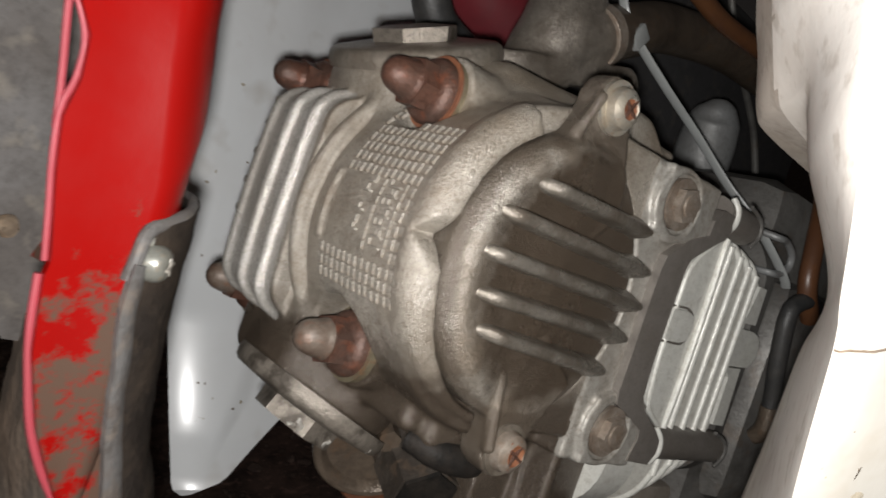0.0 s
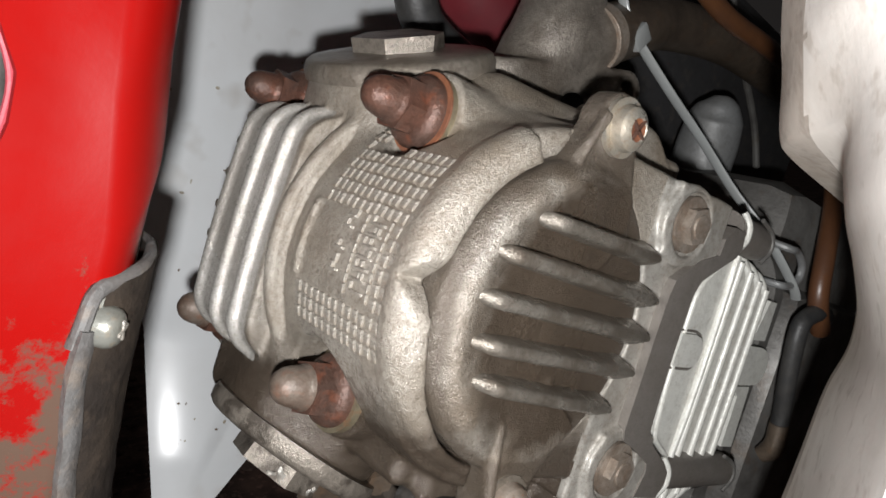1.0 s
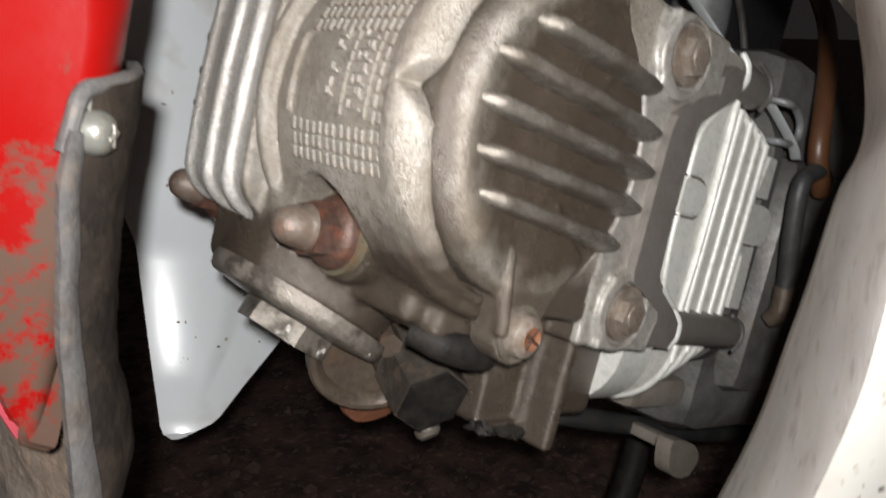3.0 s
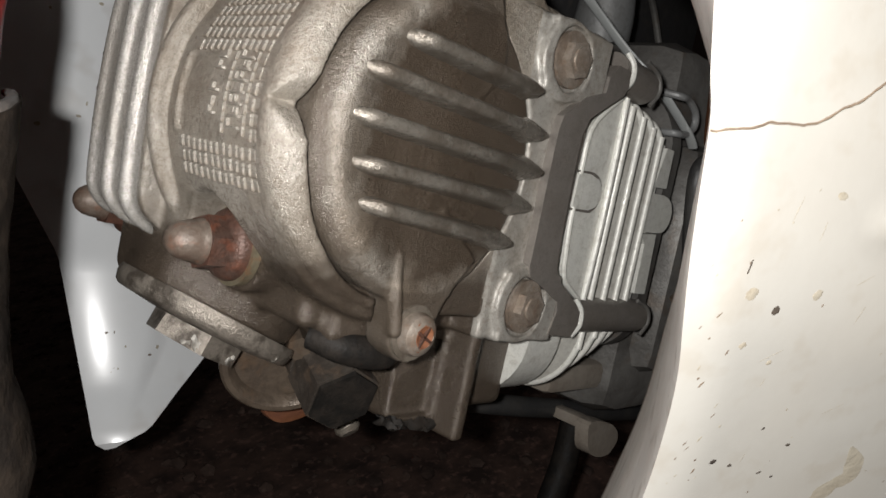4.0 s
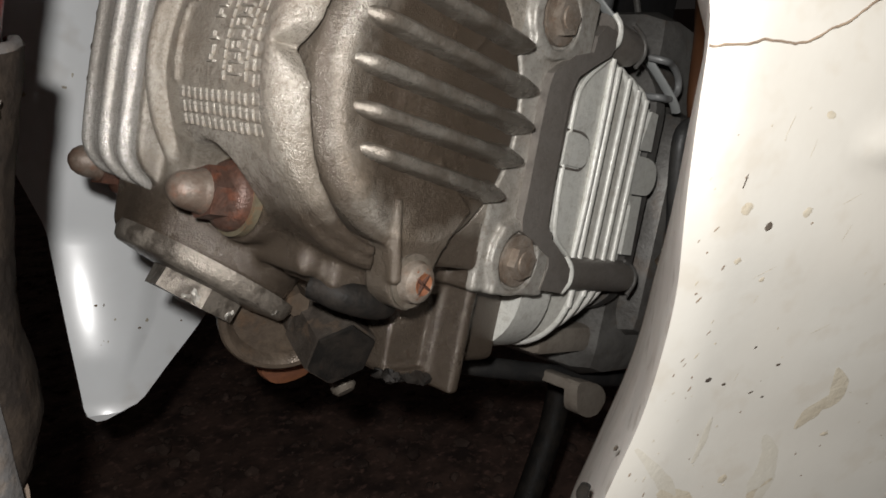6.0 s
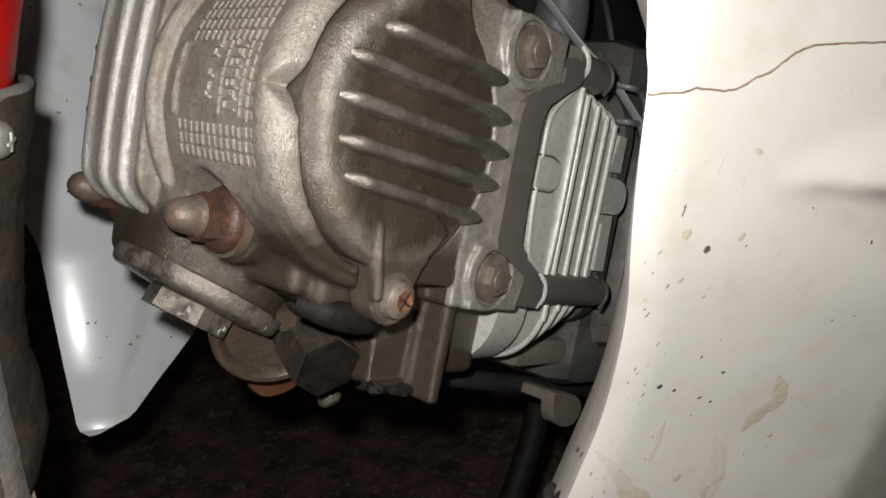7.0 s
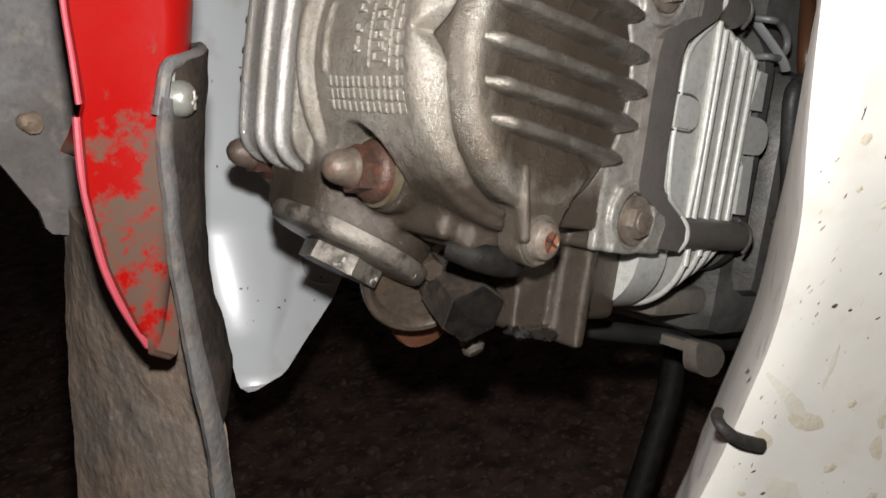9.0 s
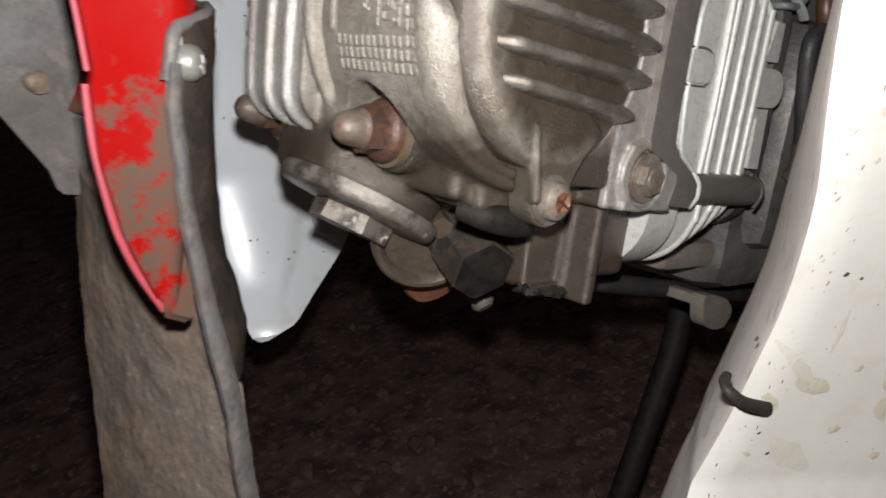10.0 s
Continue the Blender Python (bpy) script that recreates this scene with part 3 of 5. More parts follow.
for k, (sx, sz) in enumerate(SCREWS):
    pocket = np.array(ear_outline(k, 0.75))
    inside = np.zeros((sp.x.shape[0], 1, sp.z.shape[2]), bool)
    near = np.full(inside.shape, 1e3)
    for (ax, az), (bx, bz) in zip(pocket, np.roll(pocket, -1, 0)):
        cross = (az > sp.z) != (bz > sp.z)
        inside ^= cross & (sp.x < (bx - ax) * (sp.z - az) / (bz - az if bz != az else 1e-9) + ax)
        t = np.clip(((sp.x - ax) * (bx - ax) + (sp.z - az) * (bz - az)) / ((bx - ax) ** 2 + (bz - az) ** 2), 0, 1)
        near = np.minimum(near, np.hypot(sp.x - ax - t * (bx - ax), sp.z - az - t * (bz - az)))
    f = carve(f, np.maximum(np.where(inside, -near, near), sp.y - 109.6), 0.3)
# each near nut sits in a spot face cut into the drum
for x, y, z in NUTS[:2]:
    f = carve(f, sp.drum((x - 30, y, z), (x + 0.2, y, z), 9.7, 0.4), 0.8)
# the notch in the roll: a slanting floor between two lobes that close to a point beside the panel
half = 0.17 * np.maximum(110.6 - sp.y, 0) ** 1.85 - 0.2 - np.maximum(sp.y - 110.6, 0)
floor_ = (sp.x + 40.2) * -0.57 + (sp.y - 110.6) * -0.82 + 1.3
f = carve(f, np.maximum(np.maximum(np.abs(sp.z - 4.6) - np.minimum(half, 5), -floor_), sp.x + 27), 0.8)
# the step where the roll ends under the upper ear
f = carve(f, sp.block(-21.5, -12, 100, 107.6, 29.5, 35.5, 1.5), 0.8)
# uneven casting
f = f + np.where(sp.y > 150, 0.04, 0.1) * np.sin(sp.x / 2.3 + 1.3 * np.sin(sp.z / 3.1)) * np.sin(sp.z / 2.7 + 1.1 * np.sin(sp.y / 2.9)) * np.sin(sp.y / 2.4 + sp.x / 5.3)
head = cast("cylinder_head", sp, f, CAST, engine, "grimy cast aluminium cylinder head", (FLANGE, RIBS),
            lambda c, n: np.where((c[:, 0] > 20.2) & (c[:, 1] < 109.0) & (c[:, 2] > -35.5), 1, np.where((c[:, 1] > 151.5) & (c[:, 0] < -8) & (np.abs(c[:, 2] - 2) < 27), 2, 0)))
# small cast studs along the far edge of the cam box
for z in (23.5, 17.5, 10, 2.5, -4.5):
    part("cast_stud", lathe([(1.2, -4), (1.2, 0.2), (0.8, 0.9), (0, 1.1)], (-39.0 + 0.003 * (z - 3) ** 2, 178.5, z), (-1, 0.2, 0), 12), GRIME, head)
# name panel: raised pads in rows, worn lettering as bars
PADS = {}


def pad(name, y, phi, wy, wphi, height=0.55, r0=35.05):
    """One raised pad on the drum; alike pads share their mesh."""
    key = (name, round(wy, 2), round(wphi, 4), height)
    if key not in PADS:
        verts, w = [], r0 * wphi
        for h, k in ((-0.3, 1.0), (height * 0.75, 0.92), (height, 0.74)):
            verts += [(a * wy * k / 2, b * w * k / 2, h) for a, b in ((-1, -1), (1, -1), (1, 1), (-1, 1))]
        faces = [(8, 9, 10, 11)] + [(q * 4 + i, q * 4 + (i + 1) % 4, q * 4 + 4 + (i + 1) % 4, q * 4 + 4 + i) for q in (0, 1) for i in range(4)]
        me = bpy.data.meshes.new(name)
        me.from_pydata([[c * 0.001 for c in v] for v in verts], [], faces)
        me.materials.append(PADDED)
        PADS[key] = me
    ob = new(name, PADS[key])
    ob.parent = head
    p = Vector(round_cam(phi, r0, y)) - Vector(BASES["engine"])
    out = Vector((-math.cos(phi), 0, math.sin(phi)))
    tang = Vector((math.sin(phi), 0, math.cos(phi)))
    rot = Matrix((Vector((0, 1, 0)), tang, out)).transposed()
    if rot.determinant() < 0:
        rot = Matrix((Vector((0, -1, 0)), tang, out)).transposed()
    ob.matrix_local = Matrix.Translation(p * 0.001) @ rot.to_4x4()


PITCH_A, PITCH_Y = radians(4.05), 2.1
for row in range(15):
    for col in range(13):
        y, phi = 111.6 + PITCH_Y * col, radians(-21.0) + row * PITCH_A
        if row > 2:
            phi += radians(1.0)
        plain = 3 <= row <= 8 and col > 1
        up = 35 * math.sin(phi) + CZ
        near_nut = (y - 131) ** 2 + (up - 32.3) ** 2 < 96 or (y - 131) ** 2 + (up + 22.4) ** 2 < 112
        if plain or near_nut:
            continue
        pad("raised_pad", y + random.uniform(-0.1, 0.1), phi + radians(random.uniform(-0.2, 0.2)), PITCH_Y * random.choice((0.62, 0.7)), PITCH_A * 0.86, random.choice((0.3, 0.36, 0.42)))
for row in range(15, 18):  # the strip that climbs beside the upper nut
    for col in range(11, 13):
        pad("raised_pad", 111.6 + PITCH_Y * col, radians(-20.0) + row * PITCH_A, PITCH_Y * 0.62, PITCH_A * 0.8, 0.4)
for y, h in ((122.4, 0.45), (115.6, 0.4), (109.9, 0.35)):  # lines cast beside the lettering
    for k in range(8):
        pad("raised_line", y, radians(-7.2 + 2.9 * k), 0.55, radians(2.8), h)
for k in range(7):  # worn letters of two lines, as bars
    phi = radians(-6.6 + 3.2 * k)
    pad("letter_bar", 119.0, phi, 4.4, radians(0.8), 0.5)
    pad("letter_bar", 120.6 - 2.6 * (k % 2), phi + radians(1.3), 0.8, radians(2.2), 0.5)
    if k % 3:
        pad("letter_bar", 118.8, phi + radians(1.5), 0.8, radians(1.8), 0.6)
    if k in (1, 3, 5, 6):
        pad("letter_bar", 126.6, phi, 2.6, radians(0.8), 0.6)
        pad("letter_bar", 125.4 + 1.6 * (k % 2), phi + radians(1.2), 0.8, radians(2.0), 0.6)
    elif k == 2:
        pad("letter_bar", 126.4, phi, 0.9, radians(3.0), 0.6)

# screwed caps over the valves
for k, (o, d) in enumerate(VALVE):
    cap = part("valve_cap", bevel(lathe([(18.5, -2.6), (20.7, -2.5), (20.9, -0.8), (20.3, 1.0), (19.4, 1.7), (13, 2.4), (0, 2.4)], o, d, 64), 0.4, 2, 25),
               GRIME if k == 0 else WORN, engine, "dirty aluminium valve cap with hexagonal boss")
    part("hex_boss", rough_up(hexagon(17.6 if k == 0 else 18.5, 1.6, 5.6 if k == 0 else 7.0, o, d, 0.08 if k == 0 else 0.3, 1.9), 0.6, 2.0), WORN, cap, "chewed hexagonal boss")

# bare metal where a spanner has chewed the lower cap
o, d = VALVE[1]
across_, along_ = Vector((0, -1, 0)), d.cross(Vector((0, -1, 0))).normalized()
for r, a, h, w in ((20.4, -24, 0.4, 1.5), (20.5, -18, 0.1, 0.8), (10.1, 24, 5.9, 1.7), (10.3, 30, 5.0, 1.2), (10.0, 38, 6.1, 1.0), (9.9, -30, 6.0, 1.3), (10.2, -36, 5.2, 0.8)):
    at = o + across_ * (r * math.cos(radians(a))) + along_ * (r * math.sin(radians(a))) + d * h
    flake = lathe([(w, -0.35), (w * 0.7, 0.06), (0, 0.1)], (0, 0, 0), (0, 0, 1), 11)
    flake.transform(Matrix.Translation(at) @ (across_ * math.cos(radians(a)) + along_ * math.sin(radians(a)) + d * 0.3).to_track_quat("Z", "Y").to_matrix().to_4x4() @ Matrix.Rotation(a, 4, "Z") @ Matrix.Diagonal((1.0, 0.5, 1.0, 1.0)))
    part("scraped_spot", rough_up(flake, 0.55, 0.8), SCRAPED, cap, "bright scraped bare metal", smooth=60)

# domed nuts on the studs
for x, y, z in NUTS:
    o = (x, y, z)
    nut = part("cap_nut", merge(
        hexagon(9.4, 3.2, 8.4, o, (-1, 0, 0), 0.3 + y * 0.1 + z * 0.07, 0.9),
        lathe([(7.0, 1.4), (7.1, 2.6), (6.5, 3.9), (5.0, 4.8)], o, (-1, 0, 0), 36)), RUST, engine, "rusty brown domed cap nut")
    part("dome", lathe([(4.3, 7.2), (4.4, 8.6), (4.1, 9.2), (3.95, 9.6), (3.9, 10.3), (3.75, 11.3), (3.3, 12.9), (2.5, 14.1), (1.3, 14.9), (0, 15.2)], o, (-1, 0, 0), 36), DOME if z < 0 else RUST, nut)
    part("washer", bevel(lathe([(8.0, 0.0 if z < 0 else 1.2), (8.0, 1.7)], o, (-1, 0, 0), 40), 0.35, 2), BRASS if z < 0 else COPPER, nut, "tarnished thick washer" if z < 0 else "thin orange rusted washer")
    if z > 0:
        part("washer", bevel(lathe([(7.7, -0.4), (7.7, 1.2)], o, (-1, 0, 0), 40), 0.3, 2), BRASS, nut, "greenish lower washer")

# ---- cam cover ----
sp = Space((-38, 97, -42), (29, 112.5, 50), 0.5)
f = sp.drum((CX, 96, CZ), (CX, 111, CZ), 29.4, 0.8)
# its face: a rounded crest on the front half, falling to a plain dished floor that runs out to the far rim
across = np.sqrt((sp.x - CX) ** 2 + (sp.z - CZ) ** 2)
crest = np.clip((CX + 12 - sp.x) / 24, 0, 1)
crest = crest * crest * (3 - 2 * crest)
round_ = np.degrees(np.arctan2(sp.z - CZ, CX - sp.x))
crest = crest * np.clip((round_ + 82) / 34, 0, 1)  # runs out flat above the lower ear
swell = np.interp(across, [0, 11, 15, 19, 22, 23.8, 25.2, 26.3, 27.5, 28.7, 29.4], [0, -0.2, -0.6, -1.4, -2.2, -2.8, -3.1, -2.9, -1.9, -0.6, 0.6])
floor_y = 104.9 + 0.085 * np.maximum(sp.x - CX, 0) + 0.012 * np.minimum(sp.x - CX, 0)
f = -fuse(-f, -(floor_y + crest * swell - sp.y) * 0.85, 0.7)
for k, (sx, sz) in enumerate(SCREWS):
    ear = np.array(ear_outline(k))
    inside = np.zeros((sp.x.shape[0], 1, sp.z.shape[2]), bool)
    near = np.full(inside.shape, 1e3)
    for (ax, az), (bx, bz) in zip(ear, np.roll(ear, -1, 0)):
        cross = (az > sp.z) != (bz > sp.z)
        inside ^= cross & (sp.x < (bx - ax) * (sp.z - az) / (bz - az if bz != az else 1e-9) + ax)
        t = np.clip(((sp.x - ax) * (bx - ax) + (sp.z - az) * (bz - az)) / ((bx - ax) ** 2 + (bz - az) ** 2), 0, 1)
        near = np.minimum(near, np.hypot(sp.x - ax - t * (bx - ax), sp.z - az - t * (bz - az)))
    plate = np.maximum(np.where(inside, -near, near), np.abs(sp.y - 108.3) - (2.5 if k == 0 else 3.3))
    f = fuse(f, plate, 1.2)
    f = fuse(f, sp.drum((sx, 105.3, sz), (sx, 110, sz), 5.9, 0.6), 0.6)
    # the rib along its front edge
    a, b = ((-13.6, 26.5), (sx - 5.2, sz + 0.5)) if k == 0 else ((-10.4, -17.5), (sx - 5.6, sz + 0.5))
    f = fuse(f, sp.bar((a[0], 105.9 - 1.3 * k, a[1]), (b[0], 105.1 - 1.0 * k, b[1]), 0.8, 1.1 + 0.2 * k), 0.8)
f = f + 0.06 * np.sin(sp.x / 1.9 + sp.z / 2.7) * np.sin(sp.z / 2.1 - sp.x / 4.1)
cam_cover = cast("cam_cover", sp, f, COVER, engine, "round finned cast cover with two screw ears")
for sx, sz in SCREWS:
    upper = sz > 0
    screw = part("cover_screw", lathe([(4.3, 0), (4.4, 1.4), (4.0, 2.7), (2.9, 3.5), (2.3, 3.7), (1.9, 3.3), (1.6, 2.2), (0, 1.9)], (sx, 105.0, sz), (0, -1, 0), 40),
                 ZINC if upper else BOLTED, engine, "pan-head screw, zinc worn" if upper else "rusty pan-head screw with chewed slot")
    part("screw_recess", rough_up(lathe([(2.4, 2.6), (2.4, 3.6), (1.6, 3.3), (0, 3.0)] if upper else [(3.3, 2.6), (3.2, 3.3), (2.2, 3.75), (1.5, 3.3), (0, 2.8)], (sx, 105.0, sz), (0, -1, 0), 14), 0.15, 1.0), COPPER, screw, "rusty chewed recess")
    for turn in (0.5, 0.5 + math.pi / 2):
        slot = box(-2.4, 2.4, -0.5, 0.5, -0.3, 0.3, 0.1)
        slot.transform(Matrix.Translation((sx, 101.75, sz)) @ Matrix.Rotation(turn, 4, "Y"))
        part("slot", slot, RUST, screw)
    part("screw_washer", bevel(lathe([(5.6, 0), (5.6, 1.0)], (sx, 105.4, sz), (0, -1, 0), 36), 0.3, 2), ZINC if upper else GRIME, screw)

# cooling fins across the cover: start on the ring, end past the rim in a tapered tip
for x0, x1, z0, z1 in ((-21.5, 20.0, 20.2, 20.3), (-29.6, 24.5, 13.0, 11.8), (-30.2, 25.8, 5.3, 3.8), (-27.6, 24.4, -2.3, -4.1), (-24.4, 20.3, -8.9, -12.5)):
    verts, faces, n = [], [], 40
    sect = ((-1.7, 1.0), (-1.25, 0.5), (-1.0, 0.25), (-0.75, 0.1), (-0.4, 0.02), (0, 0.0), (0.4, 0.02), (0.75, 0.1), (1.0, 0.25), (1.25, 0.5), (1.7, 1.0))
    kink = 5.2 / (x1 - x0)
    for i in range(n + 1):
        k = i / n
        x = x0 + (x1 - x0) * k
        y = 102.6 - 3.5 * step(k, -0.02, kink) + 2.3 * max(0, k - kink) / (1 - kink) + 1.6 * step(k, 0.55, 1.0)
        thick = 1.3 * (0.45 + 0.55 * step(k, -0.03, 0.07)) * (1 - 0.4 * step(k, 0.93, 1.0))
        base = 109 - 3.2 * step(x, 14.5, x1)
        z = z0 + (z1 - z0) * k
        verts += [(x, y + (base - y) * d if d > 0.45 else y + d * 3.0, z + q * thick * (1 + 0.3 * k * (d > 0.45))) for q, d in sect]
    w = len(sect)
    for i in range(n):
        faces += [[i * w + j, (i + 1) * w + j, (i + 1) * w + j + 1, i * w + j + 1] for j in range(w - 1)]
        faces.append([i * w, i * w + w - 1, (i + 1) * w + w - 1, (i + 1) * w])
    faces += [list(range(w)), list(range(n * w, n * w + w))]
    part("cooling_fin", rough_up(mesh(verts, faces), 0.07, 3), FIN, cam_cover, smooth=70)

# ---- bolts and the joint ----
joint = [(50, 33.5), (46.8, 30), (46.5, 26), (39.2, 23.3), (35, 20), (31.8, 17.4), (31, 14), (30.9, 5), (31.2, -9), (31.2, -17), (32.3, -19.8), (36, -21), (45.4, -25.2), (46.2, -27.5), (44.5, -33.5),
         (54.5, -34.2), (57, -31), (56.6, -27.6), (53.5, -25.2), (45, -20.4), (42.2, -17), (41.4, -9), (40.7, 5), (40.7, 15), (42.4, 19), (48.5, 23.2), (54.5, 27), (56, 29.5), (55, 33.5)]
part("joint_strip", prism(joint, 105.0, 110, "y", 0.7), DARK, engine, "dark wavy joint between head and barrel")
for bx, bz in BOLTS:
    bolt = part("hex_bolt", merge(hexagon(7.6, 0.0, 2.6, (bx, 106.0, bz), (0, -1, 0), 0.3, 0.6),
                                  lathe([(2.9, 2.2), (2.7, 3.0), (2.2, 3.1), (0, 2.9)], (bx, 106.0, bz), (0, -1, 0), 24)), BOLTED, engine, "rust-stained hexagon bolt")
    part("bolt_washer", bevel(lathe([(6.3, -1.4), (6.3, 0.5)], (bx, 106.0, bz), (0, -1, 0), 40), 0.5, 2), BOLTED, bolt)

# ---- barrel ----
def fin_outline(y0, z0, z1, corner, top=8):
    y1 = 202
    pts = []
    for cy, cz, a0, r in ((y1 - top, z1 - top, 0, top), (y0 + top, z1 - top, 90, top), (y0 + corner, z0 + corner, 180, corner), (y1 - corner, z0 + corner, 270, corner)):
        pts += [(cy + r * math.cos(radians(a0 + 9 * i)), cz + r * math.sin(radians(a0 + 9 * i))) for i in range(11)]
    return pts


barrel = part("cylinder_barrel", lathe([(38, 46), (38, 108)], (0, 158, 2), (1, 0, 0), 64), DARK, engine, "finned cylinder barrel in silver paint")
panel = [(47.6, 14), (48.6, 18.3), (51.4, 22), (55.5, 25.2), (60, 28.6), (62.2, 28.6), (62.6, -25.6), (60.4, -25.6), (52, -21.4), (50, -18.5), (49.2, -15), (48, -6), (47.8, 4)]
part("end_plate", prism(panel, 108.6, 114, "y", 0.8), SILVER, barrel)
part("end_plate_skirt", prism(fin_outline(111.5, -55, 29, 18), 46.8, 60.5, "x", 0.8), SILVER, barrel)
part("plate_rim", tube([(62, 108.6, 28.2), (62.2, 108.2, 10), (62.4, 108.2, -12), (62.4, 108.6, -25)], 1.0, 10, 6), SILVER, barrel)
part("plate_rim", tube([(60, 108.5, 28.0), (55.6, 108.4, 24.6), (51.8, 108.4, 21.4), (49.2, 108.4, 18), (48.3, 108.4, 14), (48.4, 108.4, 4), (48.6, 108.4, -6), (49.8, 108.4, -15), (50.6, 108.4, -18.2), (52.4, 108.4, -20.8), (60.4, 108.6, -25)], 0.7, 8, 5), SILVER, barrel)
dee = [(46.5, 6.2), (53, 6.6)] + arc(54.2, 2.4, 4.0, 85, -85, 12) + [(46.5, -1.8)]
part("round_tab", prism(dee, 107.4, 110, "y", 0.5), SILVER, barrel)
# dark tube standing in for the shadow line round the raised tab
part("tab_shadow_line", tube([(x, 108.35, z) for x, z in [(46.5, 6.9), (53, 7.3)] + arc(54.4, 2.4, 4.7, 85, -85, 8) + [(46.5, -2.5)]], 0.35, 6, 4), DARK, barrel)
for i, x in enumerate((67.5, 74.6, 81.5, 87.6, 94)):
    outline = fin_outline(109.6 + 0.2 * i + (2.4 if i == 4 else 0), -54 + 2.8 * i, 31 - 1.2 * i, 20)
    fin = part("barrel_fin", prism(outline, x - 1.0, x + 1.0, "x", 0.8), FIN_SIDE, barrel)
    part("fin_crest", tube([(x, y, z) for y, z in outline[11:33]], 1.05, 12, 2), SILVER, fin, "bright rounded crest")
part("fin_lug", prism([(87, 6.8), (97, 7.2)] + arc(99, 1.4, 5.4, 75, -75, 8) + [(97, -4.2), (87, -4.6)], 110.0, 114, "y", 0.8), SILVER, barrel)
part("fin_end", prism([(87.5, 8.6), (90, 10.5), (92.5, 20.5), (96.8, 20.5), (97.3, 9.2)], 110.0, 114, "y", 0.8), SILVER, barrel)
part("fin_end", prism([(88.4, -5.2), (91.8, -8), (92.4, -22.8), (99, -22.8), (97.6, -4.6)], 110.0, 114, "y", 0.8), SILVER, barrel)
part("base_flange", prism(fin_outline(113, -44, 40, 16, 20), 101, 107, "x", 1.5), CASE, engine)
for z, x0, x1 in ((-29.6, 56, 96), (33.4, 55, 72)):
    part("stud_boss", rough_up(tube([(x0, 110.5, z), (x0 + 12, 110.5, z), (x1, 110.8, z)], 4.8, 24, 5), 0.05, 6), DARK, barrel)
    part("boss_lip", tube([(x0 + 1.0, 107.4, z + 4.8), (x0 + 2.4, 105.9, z + 2.2), (x0 + 2.6, 105.6, z - 1.6), (x0 + 0.4, 106.2, z - 4.6)], 0.8, 8, 6), SILVER, barrel)
    part("boss_lip", tube([(x1 - 6, 107.2, z + 5.2), (x1, 106.6, z + 3), (x1 + 1.4, 106.2, z - 1.0), (x1 - 1, 106.8, z - 5)], 0.6, 8, 6), CASE, barrel)

# ---- below the head: plug, collar, bracket ----
part("oil_crust", rough_up(tube([(8, 121, -56.5), (13, 119.8, -58.6), (19, 119.4, -59.0), (25, 118.6, -59.4), (30, 119, -58)], [0.9, 1.5, 1.0, 1.6, 0.8], 12, 8), 1.3, 1.8), TAR, head, "ragged crust of black oil")
PLUG_END, PLUG_WAY = Vector((4.4, 128.5, -55.0)), Vector((-0.16, -0.88, -0.36)).normalized()
foot = PLUG_END - 13 * PLUG_WAY
plug = part("hex_plug", rough_up(merge(hexagon(15.6, 0, 13.0, foot, PLUG_WAY, 0.55, 1.2),
                                       lathe([(8.4, -6), (8.4, 0.5)], foot, PLUG_WAY, 32)), 0.12, 3), SOOT, engine, "blackened hexagon plug")
part("plug_end", hexagon(14.3, 12.8, 14.0, foot, PLUG_WAY, 0.55, 0.5), TAR, plug, "black oily end face")
part("plug_collar", rough_up(lathe([(16, -3.5), (16, -0.4), (15.4, 0.2), (14.2, 0.2), (13.4, -0.6), (12.6, -2.4), (6, -3.0), (0, -3.0)], (-1.5, 142.5, -49.5), (-0.3, -0.9, -0.3), 48), 0.1, 4), BROWN, plug, "brown round collar with a raised rim")
part("collar_nut", rough_up(hexagon(5.4, -3, 3.0, (-2.6, 140.0, -45.0), (-0.3, -0.9, -0.3), 0.5, 0.8), 0.3, 2), BROWN, plug)
part("rusty_tab", rough_up(lathe([(9.0, -2.5), (9.4, -1.4), (9.4, 1.0), (8.6, 2.2), (5, 3.0), (0, 3.2)], (13.3, 158, -64.6), (-0.1, -0.9, -0.4), 32), 0.3, 4), COPPER, engine, "orange rusted round stud boss below the port")
part("stud_end", lathe([(3.0, -8), (3.0, 1), (3.4, 1.4), (3.4, 2.6), (2.4, 3.8), (0, 4.2)], (22, 146, -68.5), (0.1, -0.7, -0.7), 20), GRIME, engine)

# near-black rounded bar in the pocket over the plug
part("dark_lug", rough_up(tube([(-16, 119, -37.0), (-12, 114.6, -37.8), (-6, 113.2, -38.8), (0, 113.8, -40), (4, 118, -41)], [2.4, 3.3, 3.5, 2.8, 1.5], 18, 6), 0.2, 4), TAR, head, "near-black lug over the plug")

# ---- inlet side, above the head ----
sp = Space((-6, 128, 34), (62, 180, 112), 1.0)
f = sp.bar((14, 153, 40), (24, 154, 90), 10.5, 9.0)
f = fuse(f, sp.bar((24, 154, 90), (20, 156, 110), 9.0, 10), 3)
f = fuse(f, sp.bar((20, 150, 66), (31, 149.5, 70.5), 8.6, 8.0), 4)
flange = np.maximum(sp.bar((4, 152, 52), (38, 150, 61.5), 9.5, 7.0), np.abs(sp.slab((22, 150, 57), (-0.28, 0, 0.96))) - 3.2)
f = fuse(f, flange, 1.6)
f = fuse(f, sp.drum((42, 141, 60), (42, 152, 60), 6.2, 1.0), 2.5)
